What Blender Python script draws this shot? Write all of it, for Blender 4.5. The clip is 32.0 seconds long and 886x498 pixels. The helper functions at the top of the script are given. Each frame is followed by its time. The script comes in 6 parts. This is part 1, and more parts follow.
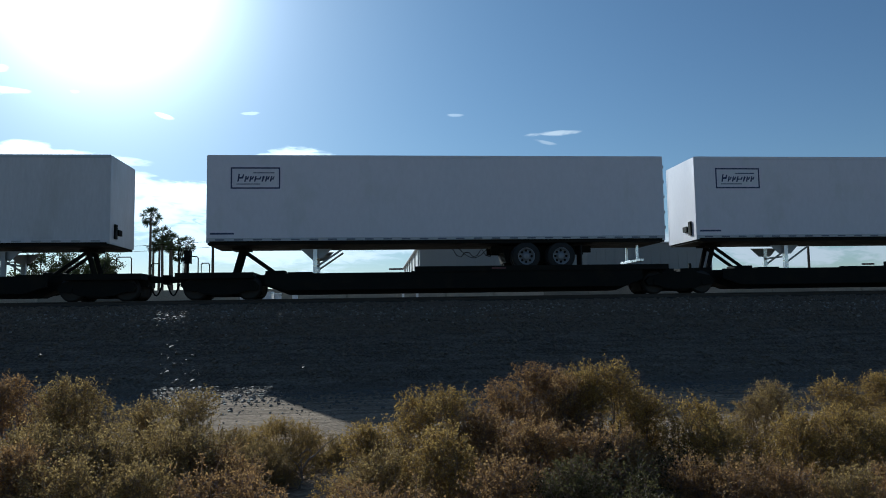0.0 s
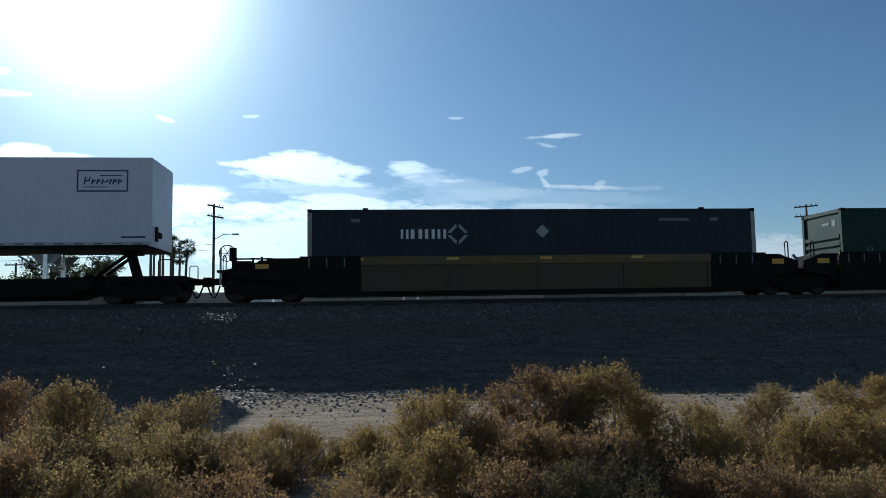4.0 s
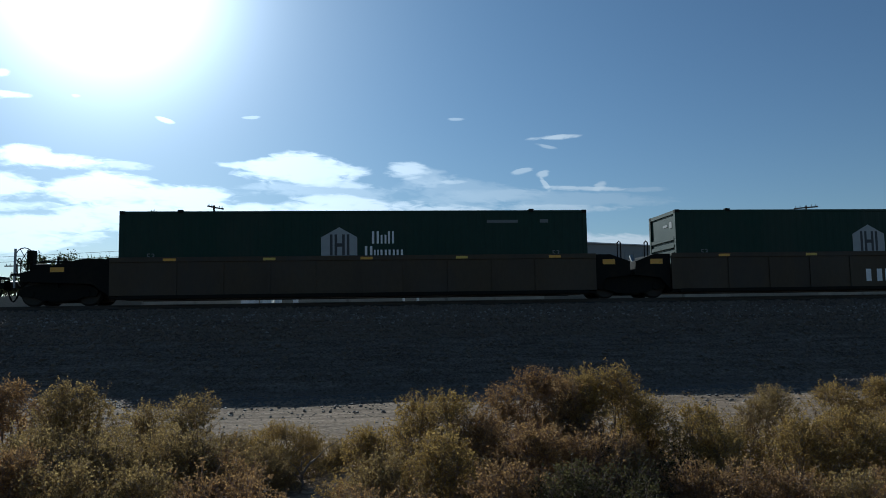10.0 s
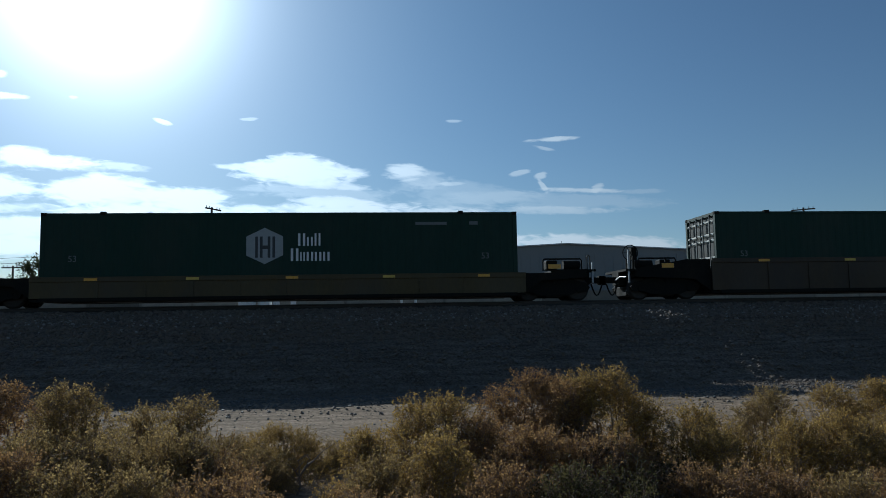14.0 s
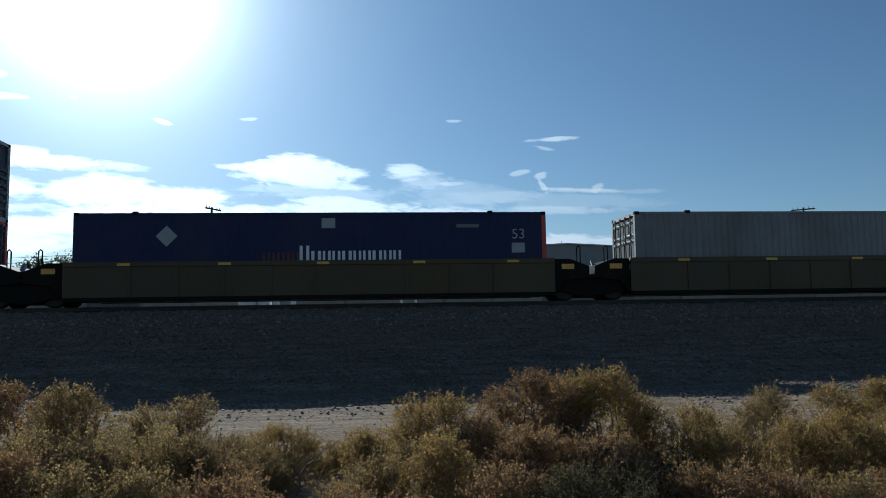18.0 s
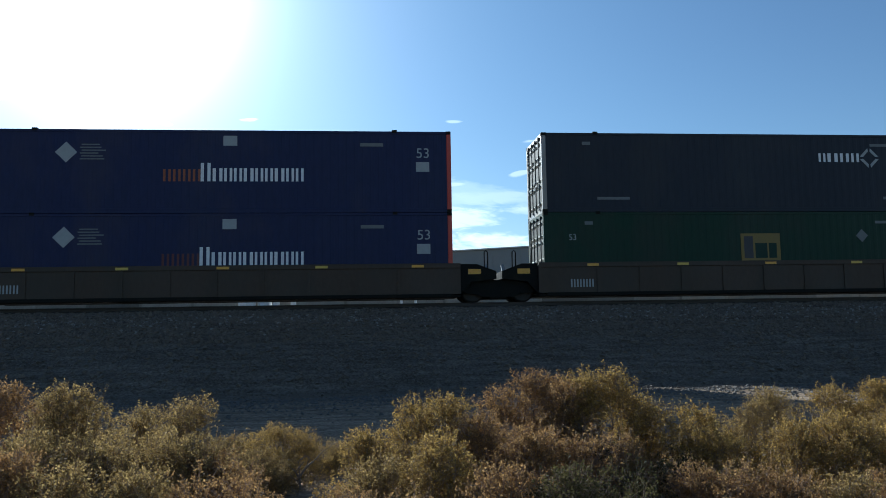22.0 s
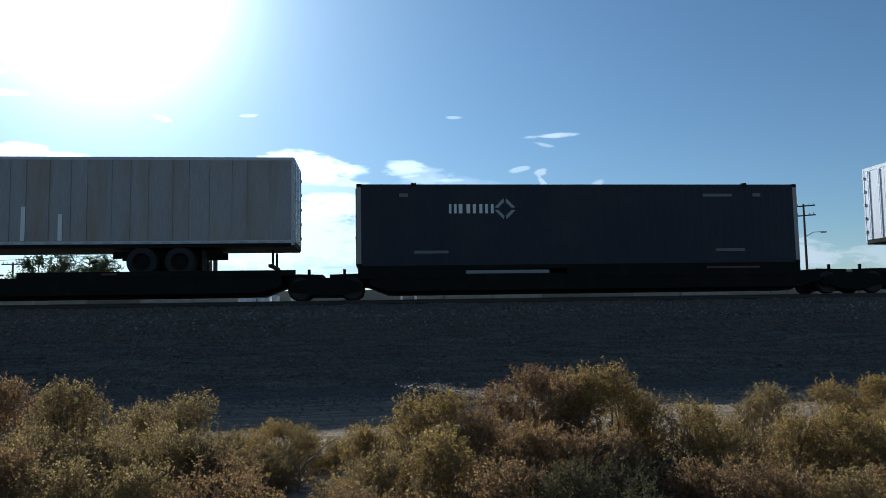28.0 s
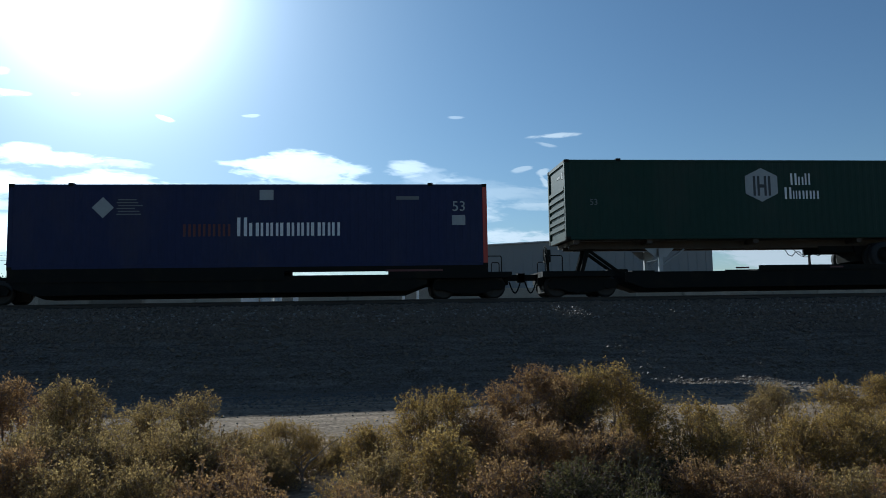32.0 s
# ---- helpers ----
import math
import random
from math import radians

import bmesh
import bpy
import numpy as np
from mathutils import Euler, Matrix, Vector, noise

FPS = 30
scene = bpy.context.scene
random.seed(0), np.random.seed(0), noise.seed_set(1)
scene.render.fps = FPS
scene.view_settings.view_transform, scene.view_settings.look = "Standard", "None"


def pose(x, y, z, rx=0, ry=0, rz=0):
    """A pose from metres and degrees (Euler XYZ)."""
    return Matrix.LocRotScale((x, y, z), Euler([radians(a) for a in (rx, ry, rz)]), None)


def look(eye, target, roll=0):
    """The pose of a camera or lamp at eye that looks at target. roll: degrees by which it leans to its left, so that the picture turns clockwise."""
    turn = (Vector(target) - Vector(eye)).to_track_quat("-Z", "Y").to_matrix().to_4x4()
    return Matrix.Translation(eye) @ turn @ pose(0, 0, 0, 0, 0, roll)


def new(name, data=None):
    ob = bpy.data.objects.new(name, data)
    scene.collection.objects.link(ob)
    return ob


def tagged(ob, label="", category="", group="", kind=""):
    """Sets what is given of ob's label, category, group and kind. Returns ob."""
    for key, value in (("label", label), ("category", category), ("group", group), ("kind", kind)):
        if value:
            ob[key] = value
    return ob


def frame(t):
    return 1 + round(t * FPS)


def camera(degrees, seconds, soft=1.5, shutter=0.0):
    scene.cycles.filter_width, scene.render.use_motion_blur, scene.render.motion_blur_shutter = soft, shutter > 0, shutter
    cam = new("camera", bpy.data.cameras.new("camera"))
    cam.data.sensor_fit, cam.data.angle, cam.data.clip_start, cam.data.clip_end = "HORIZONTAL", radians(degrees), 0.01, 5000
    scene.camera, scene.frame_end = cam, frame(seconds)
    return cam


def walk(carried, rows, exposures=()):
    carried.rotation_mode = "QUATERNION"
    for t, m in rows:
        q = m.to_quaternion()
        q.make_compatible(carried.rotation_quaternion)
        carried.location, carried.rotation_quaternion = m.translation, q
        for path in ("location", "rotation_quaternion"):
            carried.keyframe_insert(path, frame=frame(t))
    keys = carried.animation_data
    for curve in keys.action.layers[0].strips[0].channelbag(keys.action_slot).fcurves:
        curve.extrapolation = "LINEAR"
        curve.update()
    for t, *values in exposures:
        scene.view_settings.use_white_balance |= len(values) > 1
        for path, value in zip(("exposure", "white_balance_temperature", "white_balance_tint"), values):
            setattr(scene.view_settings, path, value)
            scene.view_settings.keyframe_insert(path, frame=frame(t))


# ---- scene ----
cam = camera(60.72, 32.0, soft=0.9)
EYE = (0.0, -27.56, -0.47)
ROLL = -0.943
PATH = [(0.0,-5.399,4.905),(0.5,-5.271,4.990),(1.0,-5.399,5.076),(1.5,-5.399,5.076),(2.0,-5.356,4.905),(2.5,-5.356,4.862),(3.0,-5.399,4.862),(3.5,-5.356,4.905),(4.0,-5.356,5.119),(4.5,-5.399,5.119),(6.5,-5.485,4.990),(7.0,-5.527,5.076),(7.5,-5.485,5.119),(8.0,-5.399,5.204),(8.5,-5.399,5.119),(9.0,-5.485,5.204),(9.5,-5.356,5.333),(10.0,-5.356,5.204),(10.5,-5.356,5.119),(11.0,-5.485,4.990),(11.5,-5.527,5.076),(12.0,-5.399,5.204),(12.5,-5.399,5.333),(13.0,-5.399,5.333),(13.5,-5.613,5.376),(14.0,-5.527,5.333),(14.5,-5.399,5.333),(16.5,-5.485,5.461),(17.0,-5.613,5.376),(17.5,-5.356,5.504),(18.0,-5.527,5.333),(18.5,-5.527,5.461),(19.0,-5.527,5.504),(19.5,-5.485,5.461),(20.0,-5.356,5.461),(20.5,-5.613,5.376),(21.0,-5.613,5.376),(21.5,-5.527,5.461),(22.0,-5.527,5.376),(22.5,-5.699,5.333),(23.0,-5.699,5.333),(23.5,-5.613,5.333),(24.0,-5.613,5.247),(24.5,-5.699,5.204),(26.5,-5.613,5.119),(27.0,-5.613,5.076),(27.5,-5.699,5.119),(28.0,-5.527,5.076),(28.5,-5.699,5.076),(29.0,-5.613,5.076),(29.5,-5.613,5.204),(30.0,-5.527,5.204),(30.5,-5.228,5.333),(31.0,-5.271,5.504),(31.5,-5.356,5.119),(32.0,-5.356,5.076)]
# the camera brightens a little when dark loads fill its view
EXPOSURE = [(0.0, -0.07), (1.0, 0.03), (2.0, 0.08), (3.0, 0.08), (4.0, -0.07), (7.0, -0.22), (8.0, -0.22), (9.0, -0.17), (10.0, -0.27), (12.0, -0.25), (13.0, -0.2), (14.0, -0.32), (16.5, -0.12), (18.0, -0.07), (19.0, -0.19), (20.0, 0.15), (21.0, 0.35), (22.0, 0.53), (23.0, 0.43), (24.0, 0.18), (27.0, 0.15), (28.0, 0.18), (29.0, 0.05), (30.0, 0.01), (31.0, -0.08), (32.0, -0.03)]
walk(cam, [(t, pose(*EYE, 90 + p, 0, y) @ pose(0, 0, 0, 0, 0, ROLL)) for t, y, p in PATH],
     exposures=[(t, e, 5350, 2) for t, e in EXPOSURE])

# ---- light ----
SUN_AZ, SUN_EL = 19.4, 24.0          # degrees to the left of the track's normal, above the horizon
SUN_DIR = Vector((-math.sin(radians(SUN_AZ)) * math.cos(radians(SUN_EL)),
                  math.cos(radians(SUN_AZ)) * math.cos(radians(SUN_EL)), math.sin(radians(SUN_EL))))
sun = new("sun", bpy.data.lights.new("sun", "SUN"))
sun.data.energy, sun.data.angle, sun.data.color = 5.0, radians(0.55), (1.0, 0.93, 0.82)
sun.matrix_world = look(SUN_DIR * 100, (0, 0, 0))

# each cloud: two tangents of its direction, half width, half height, slope, density
LEFT_BANKS = [(-0.428,0.2144,0.086,0.0086,-0.081,1.50),(-0.440,0.2210,0.033,0.0104,-0.018,1.50),(-0.317,0.2051,0.037,0.0043,-0.117,0.70),(-0.473,0.1810,0.052,0.0146,-0.020,1.40),(-0.355,0.1784,0.068,0.0147,0.011,1.50),(-0.318,0.1644,0.055,0.0121,-0.014,1.10),(-0.240,0.1628,0.056,0.0148,-0.027,1.50),(-0.435,0.1238,0.102,0.0203,-0.005,1.30),(-0.457,0.1522,0.068,0.0060,-0.013,0.90),(-0.302,0.1423,0.125,0.0147,0.008,1.20),(-0.103,0.1087,0.191,0.0279,-0.006,1.10)]
MIDDLE_BANKS = [(-0.089,0.2004,0.078,0.0124,-0.027,1.30),(-0.086,0.2072,0.046,0.0133,-0.030,1.50),(-0.151,0.2055,0.048,0.0041,-0.029,1.00),(-0.024,0.2001,0.027,0.0050,0.016,0.90),(-0.054,0.1822,0.076,0.0041,-0.097,0.80),(-0.057,0.1712,0.102,0.0109,-0.048,0.45),(0.043,0.2010,0.032,0.0084,-0.010,1.00),(0.066,0.1926,0.041,0.0110,-0.118,0.40),(-0.064,0.1467,0.124,0.0116,0.015,1.50),(-0.065,0.1573,0.066,0.0074,-0.002,1.10),(0.096,0.1386,0.071,0.0117,-0.014,1.00)]
RIGHT_BANKS = [(0.164,0.1027,0.102,0.0136,-0.018,1.60),(0.311,0.0974,0.142,0.0130,-0.023,1.60),(0.559,0.0893,0.095,0.0187,-0.065,1.50),(0.240,0.1613,0.146,0.0092,-0.017,0.28),(0.123,0.1703,0.099,0.0153,-0.059,0.30),(0.251,0.1469,0.096,0.0039,-0.015,0.60),(0.740,0.0771,0.092,0.0111,-0.030,1.00)]
WISPS = [(0.251,0.2447,0.039,0.0028,0.091,1.00),(0.237,0.2320,0.017,0.0021,-0.192,0.55),(0.203,0.1975,0.014,0.0028,0.185,0.65),(0.232,0.1944,0.009,0.0035,0.208,0.75),(0.235,0.1800,0.007,0.0042,-0.969,0.80),(0.286,0.1741,0.056,0.0028,-0.020,0.85),(0.311,0.1784,0.010,0.0049,0.301,0.70),(0.374,0.1725,0.034,0.0028,0.032,0.30),(0.110,0.1823,0.016,0.0021,0.000,0.50),(-0.269,0.2646,0.011,0.0024,-0.309,0.90),(-0.158,0.2689,0.010,0.0017,0.043,0.50),(0.113,0.2685,0.012,0.0018,0.008,0.50),(-0.474,0.3269,0.010,0.0040,0.014,0.80),(-0.472,0.2978,0.029,0.0040,-0.060,1.10),(-0.382,0.2959,0.007,0.0020,-0.085,0.50)]


def make_world():
    world = bpy.data.worlds.new("sky")
    scene.world = world
    world.use_nodes = True
    nt = world.node_tree
    nt.nodes.clear()
    N, K = nt.nodes.new, nt.links.new

    def math_node(op, a, b=None, c=None, clamp=False):
        n = N("ShaderNodeMath")
        n.operation, n.use_clamp = op, clamp
        for i, v in enumerate((a, b, c)):
            if v is None:
                continue
            if isinstance(v, (int, float)):
                n.inputs[i].default_value = v
            else:
                K(v, n.inputs[i])
        return n.outputs[0]
    sky = N("ShaderNodeTexSky")
    sky.sky_type, sky.sun_disc = "NISHITA", False
    sky.sun_elevation, sky.sun_rotation = radians(SUN_EL), radians(-SUN_AZ)
    sky.air_density, sky.dust_density, sky.ozone_density, sky.altitude = 1.0, 0.2, 2.2, 300
    tc = N("ShaderNodeTexCoord")
    sep = N("ShaderNodeSeparateXYZ")
    K(tc.outputs["Generated"], sep.inputs[0])
    ahead = math_node("MAXIMUM", sep.outputs[1], 0.05)
    u, w = math_node("DIVIDE", sep.outputs[0], ahead), math_node("DIVIDE", sep.outputs[2], ahead)
    # wisps: streaky noise stretched along the horizon
    com = N("ShaderNodeCombineXYZ")
    K(math_node("ADD", math_node("MULTIPLY", u, 9.0), math_node("MULTIPLY", w, 6.0)), com.inputs[0])
    K(math_node("MULTIPLY", w, 30.0), com.inputs[1])
    nz = N("ShaderNodeTexNoise")
    nz.inputs["Scale"].default_value, nz.inputs["Detail"].default_value = 1.2, 5
    nz.inputs["Roughness"].default_value, nz.inputs["Distortion"].default_value = 0.5, 0.6
    K(com.outputs[0], nz.inputs["Vector"])
    fine = N("ShaderNodeTexNoise")
    fine.inputs["Scale"].default_value, fine.inputs["Detail"].default_value = 5.0, 6
    fine.inputs["Distortion"].default_value = 0.8
    K(com.outputs[0], fine.inputs["Vector"])
    rough = math_node("ADD", math_node("MULTIPLY", nz.outputs[0], 1.6), math_node("MULTIPLY", fine.outputs[0], 1.05))
    rough = math_node("SUBTRACT", rough, 1.325)
    total = None
    for u0, w0, a, b, slope, s in LEFT_BANKS + MIDDLE_BANKS + RIGHT_BANKS + WISPS:
        off = math_node("SUBTRACT", u, u0)
        du = math_node("DIVIDE", off, a)
        dw = math_node("DIVIDE", math_node("SUBTRACT", math_node("SUBTRACT", w, w0), math_node("MULTIPLY", off, slope)), b)
        below = math_node("MULTIPLY", math_node("MINIMUM", dw, 0.0), 0.6)        # crisp crown, soft and longer underside
        up = math_node("ADD", math_node("MAXIMUM", dw, 0.0), below)
        r2 = math_node("ADD", math_node("MULTIPLY", du, du), math_node("MULTIPLY", up, up))
        q = math_node("ADD", math_node("SUBTRACT", 1.4, r2), math_node("MULTIPLY", rough, 1.9))
        q = math_node("MULTIPLY_ADD", q, 0.85, 0.0, clamp=True)
        q = math_node("MULTIPLY", math_node("MULTIPLY", q, q), math_node("SUBTRACT", 3.0, math_node("MULTIPLY", q, 2.0)))
        q = math_node("MULTIPLY", q, min(1.0, 0.78 * s))
        q = math_node("MULTIPLY", q, math_node("LESS_THAN", r2, 4.0))
        total = q if total is None else math_node("SUBTRACT", math_node("ADD", total, q), math_node("MULTIPLY", total, q))
    total = math_node("MULTIPLY", total, math_node("GREATER_THAN", sep.outputs[1], 0.1))
    # the sun's aureole in the haze
    dot = N("ShaderNodeVectorMath")
    dot.operation = "DOT_PRODUCT"
    K(tc.outputs["Generated"], dot.inputs[0])
    dot.inputs[1].default_value = SUN_DIR
    cosine = math_node("MAXIMUM", dot.outputs["Value"], 0.0)
    halo = math_node("ADD", math_node("MULTIPLY", math_node("POWER", cosine, 150.0), HALO[0]),
                     math_node("MULTIPLY", math_node("POWER", cosine, 34.0), HALO[1]))
    glow = N("ShaderNodeCombineColor")
    wide = math_node("POWER", cosine, 7.0)
    for i, (c, d) in enumerate(((1.0, 0.62), (0.98, 1.0), (0.95, 1.22))):
        K(math_node("ADD", math_node("MULTIPLY", halo, c), math_node("MULTIPLY", wide, HALO[2] * d)), glow.inputs[i])
    cloudcol = N("ShaderNodeCombineColor")
    lit = math_node("ADD", CLOUD_GAIN, math_node("MULTIPLY", math_node("POWER", cosine, 8.0), CLOUD_GAIN * 1.6))
    for i, c in enumerate((0.95, 0.98, 1.0)):
        K(math_node("MULTIPLY", lit, c), cloudcol.inputs[i])
    mix = N("ShaderNodeMix")
    mix.data_type = "RGBA"
    K(math_node("MULTIPLY", total, 0.92), mix.inputs[0])
    K(sky.outputs[0], mix.inputs[6])
    K(cloudcol.outputs[0], mix.inputs[7])
    add = N("ShaderNodeMix")
    add.data_type, add.blend_type = "RGBA", "ADD"
    add.inputs[0].default_value = 1.0
    K(mix.outputs[2], add.inputs[6])
    K(glow.outputs[0], add.inputs[7])
    bg = N("ShaderNodeBackground")
    bg.inputs[1].default_value = SKY_STRENGTH
    K(add.outputs[2], bg.inputs[0])
    out = N("ShaderNodeOutputWorld")
    K(bg.outputs[0], out.inputs[0])


SKY_STRENGTH, CLOUD_GAIN, HALO = 0.062, 9.6, (34.0, 6.2, 2.2)
make_world()


# ---- materials ----
def material(name, color, rough=0.6, metal=0.0, vary=0.15, scale=2.0, stretch=(1, 1, 1), dirt=None, dirt_amount=0.0,
             bump=0.0, bump_scale=40.0, random=0.0, spec=0.5, translucent=0.0):
    """Principled paint or stone with two scales of variation, dirt patches and fine relief."""
    m = bpy.data.materials.new(name)
    m.use_nodes = True
    nt = m.node_tree
    N, K = nt.nodes.new, nt.links.new
    bsdf = nt.nodes["Principled BSDF"]
    tc = N("ShaderNodeTexCoord")
    mp = N("ShaderNodeMapping")
    mp.inputs["Scale"].default_value = stretch
    K(tc.outputs["Object"], mp.inputs[0])
    big = N("ShaderNodeTexNoise")
    big.inputs["Scale"].default_value, big.inputs["Detail"].default_value = scale, 5
    K(mp.outputs[0], big.inputs["Vector"])
    small = N("ShaderNodeTexNoise")
    small.inputs["Scale"].default_value, small.inputs["Detail"].default_value = scale * 14, 3
    K(mp.outputs[0], small.inputs["Vector"])
    val = N("ShaderNodeMath")
    val.operation = "ADD"
    K(big.outputs[0], val.inputs[0])
    K(small.outputs[0], val.inputs[1])
    ramp = N("ShaderNodeMapRange")
    ramp.inputs[1].default_value, ramp.inputs[2].default_value = 0.6, 1.4
    ramp.inputs[3].default_value, ramp.inputs[4].default_value = 1 - vary, 1 + vary
    K(val.outputs[0], ramp.inputs[0])
    last = ramp.outputs[0]
    if random:
        info = N("ShaderNodeObjectInfo")
        r2 = N("ShaderNodeMapRange")
        r2.inputs[3].default_value, r2.inputs[4].default_value = 1 - random, 1 + random
        K(info.outputs["Random"], r2.inputs[0])
        mu = N("ShaderNodeMath")
        mu.operation = "MULTIPLY"
        K(last, mu.inputs[0])
        K(r2.outputs[0], mu.inputs[1])
        last = mu.outputs[0]
    hsv = N("ShaderNodeHueSaturation")
    hsv.inputs["Color"].default_value = (*color, 1)
    K(last, hsv.inputs["Value"])
    col = hsv.outputs[0]
    if dirt:
        dn = N("ShaderNodeTexNoise")
        dn.inputs["Scale"].default_value, dn.inputs["Detail"].default_value = scale * 0.7, 8
        dn.inputs["Roughness"].default_value = 0.65
        K(mp.outputs[0], dn.inputs["Vector"])
        dr = N("ShaderNodeMapRange")
        dr.inputs[1].default_value, dr.inputs[2].default_value = 0.62 - 0.3 * dirt_amount, 0.72
        dr.inputs[4].default_value = 0.85
        K(dn.outputs[0], dr.inputs[0])
        mx = N("ShaderNodeMix")
        mx.data_type = "RGBA"
        K(dr.outputs[0], mx.inputs[0])
        K(col, mx.inputs[6])
        mx.inputs[7].default_value = (*dirt, 1)
        col = mx.outputs[2]
    K(col, bsdf.inputs["Base Color"])
    rr = N("ShaderNodeMapRange")
    rr.inputs[1].default_value, rr.inputs[2].default_value = 0.3, 0.7
    rr.inputs[3].default_value, rr.inputs[4].default_value = max(0.02, rough - 0.12), min(1, rough + 0.12)
    K(big.outputs[0], rr.inputs[0])
    K(rr.outputs[0], bsdf.inputs["Roughness"])
    bsdf.inputs["Metallic"].default_value = metal
    bsdf.inputs["Specular IOR Level"].default_value = spec
    if bump:
        bn = N("ShaderNodeTexNoise")
        bn.inputs["Scale"].default_value, bn.inputs["Detail"].default_value = bump_scale, 6
        K(tc.outputs["Object"], bn.inputs["Vector"])
        bp = N("ShaderNodeBump")
        bp.inputs["Strength"].default_value, bp.inputs["Distance"].default_value = bump, 0.02
        K(bn.outputs[0], bp.inputs["Height"])
        K(bp.outputs[0], bsdf.inputs["Normal"])
    if translucent:
        tr = N("ShaderNodeBsdfTranslucent")
        K(col, tr.inputs[0])
        ms = N("ShaderNodeMixShader")
        ms.inputs[0].default_value = translucent
        K(bsdf.outputs[0], ms.inputs[1])
        K(tr.outputs[0], ms.inputs[2])
        K(ms.outputs[0], nt.nodes["Material Output"].inputs[0])
    return m


STREAK = (0.6, 1, 0.25)
white_paint = material("white_trailer_paint", (0.69, 0.67, 0.715), 0.42, vary=0.05, scale=0.8, stretch=(0.8, 1, 0.4), dirt=(0.6, 0.6, 0.6), dirt_amount=0.1)
dirty_white = material("weathered_white_paint", (0.58, 0.575, 0.59), 0.5, vary=0.09, scale=0.9, stretch=(1.2, 1, 0.3), dirt=(0.45, 0.44, 0.42), dirt_amount=0.4)
silver = material("ribbed_aluminium", (0.27, 0.265, 0.265), 0.45, metal=0.35, vary=0.22, scale=1.0, stretch=(1.6, 1, 0.22), dirt=(0.22, 0.165, 0.1), dirt_amount=0.6)
bright_metal = material("bright_aluminium", (0.75, 0.76, 0.78), 0.3, metal=0.9, vary=0.06, scale=3)
yellow_panel = material("yellow_trailer_panel", (0.62, 0.4, 0.03), 0.45, vary=0.1, scale=0.8, stretch=(1, 1, 0.4), dirt=(0.35, 0.25, 0.08), dirt_amount=0.3)
rib_grey = material("grey_trailer_post", (0.44, 0.45, 0.47), 0.45, metal=0.2, vary=0.1, scale=2)
umax_dark = material("dark_slate_container_paint", (0.026, 0.031, 0.042), 0.5, vary=0.15, scale=0.8, stretch=STREAK, dirt=(0.04, 0.042, 0.046), dirt_amount=0.25, spec=0.15)
hub_green = material("dark_green_container_paint", (0.015, 0.04, 0.029), 0.5, vary=0.15, scale=0.8, stretch=STREAK, dirt=(0.03, 0.045, 0.034), dirt_amount=0.25, spec=0.15)
emp_green = material("forest_green_container_paint", (0.015, 0.041, 0.026), 0.5, vary=0.15, scale=0.8, stretch=STREAK, dirt=(0.03, 0.04, 0.03), dirt_amount=0.3, spec=0.15)
hub_red = material("rust_red_container_paint", (0.17, 0.04, 0.03), 0.5, vary=0.15, scale=0.8, stretch=STREAK, dirt=(0.12, 0.04, 0.03), dirt_amount=0.25, spec=0.15)
stack_blue = material("deep_blue_container_paint", (0.021, 0.027, 0.074), 0.48, vary=0.15, scale=0.8, stretch=STREAK, dirt=(0.04, 0.04, 0.07), dirt_amount=0.25, spec=0.15)
stack_red = material("red_corner_post_paint", (0.42, 0.05, 0.03), 0.5, vary=0.12)
grey_box = material("grey_container_paint", (0.2, 0.205, 0.2), 0.55, vary=0.14, scale=0.9, stretch=STREAK, dirt=(0.12, 0.11, 0.1), dirt_amount=0.4)
rib_white = material("stained_white_container_paint", (0.46, 0.43, 0.4), 0.55, vary=0.12, scale=0.7, stretch=(0.7, 1, 0.5), dirt=(0.33, 0.24, 0.17), dirt_amount=0.55)
well_yellow = material("grimy_yellow_wagon_paint", (0.072, 0.052, 0.016), 0.65, vary=0.2, scale=1.2, stretch=STREAK, dirt=(0.05, 0.04, 0.025), dirt_amount=0.55)
chord_yellow = material("worn_yellow_chord_paint", (0.15, 0.092, 0.02), 0.6, vary=0.25, scale=1.5, stretch=STREAK, dirt=(0.05, 0.04, 0.02), dirt_amount=0.5)
well_brown = material("grimy_brown_wagon_paint", (0.055, 0.039, 0.02), 0.7, vary=0.2, scale=1.2, stretch=STREAK, dirt=(0.03, 0.026, 0.022), dirt_amount=0.5)
well_oxide = material("oxide_red_wagon_paint", (0.056, 0.038, 0.024), 0.7, vary=0.2, scale=1.2, stretch=STREAK, dirt=(0.035, 0.032, 0.022), dirt_amount=0.5)
black_steel = material("black_grimy_steel", (0.012, 0.0125, 0.011), 0.8, vary=0.3, scale=2, dirt=(0.024, 0.02, 0.013), dirt_amount=0.35, bump=0.2, spec=0.1)
wheel_steel = material("worn_wheel_steel", (0.02, 0.018, 0.016), 0.6, metal=0.2, vary=0.2, scale=6)
rubber = material("black_tyre_rubber", (0.018, 0.018, 0.018), 0.85, vary=0.2, scale=5)
rim_metal = material("pale_wheel_rim", (0.19, 0.2, 0.215), 0.45, metal=0.1, vary=0.1, scale=8)
door_grey = material("dull_grey_door_paint", (0.05, 0.054, 0.05), 0.6, vary=0.25, scale=2.5, dirt=(0.05, 0.045, 0.04), dirt_amount=0.4, spec=0.15)
door_rod = material("galvanised_rod", (0.09, 0.095, 0.095), 0.55, metal=0.3, vary=0.2, scale=6)
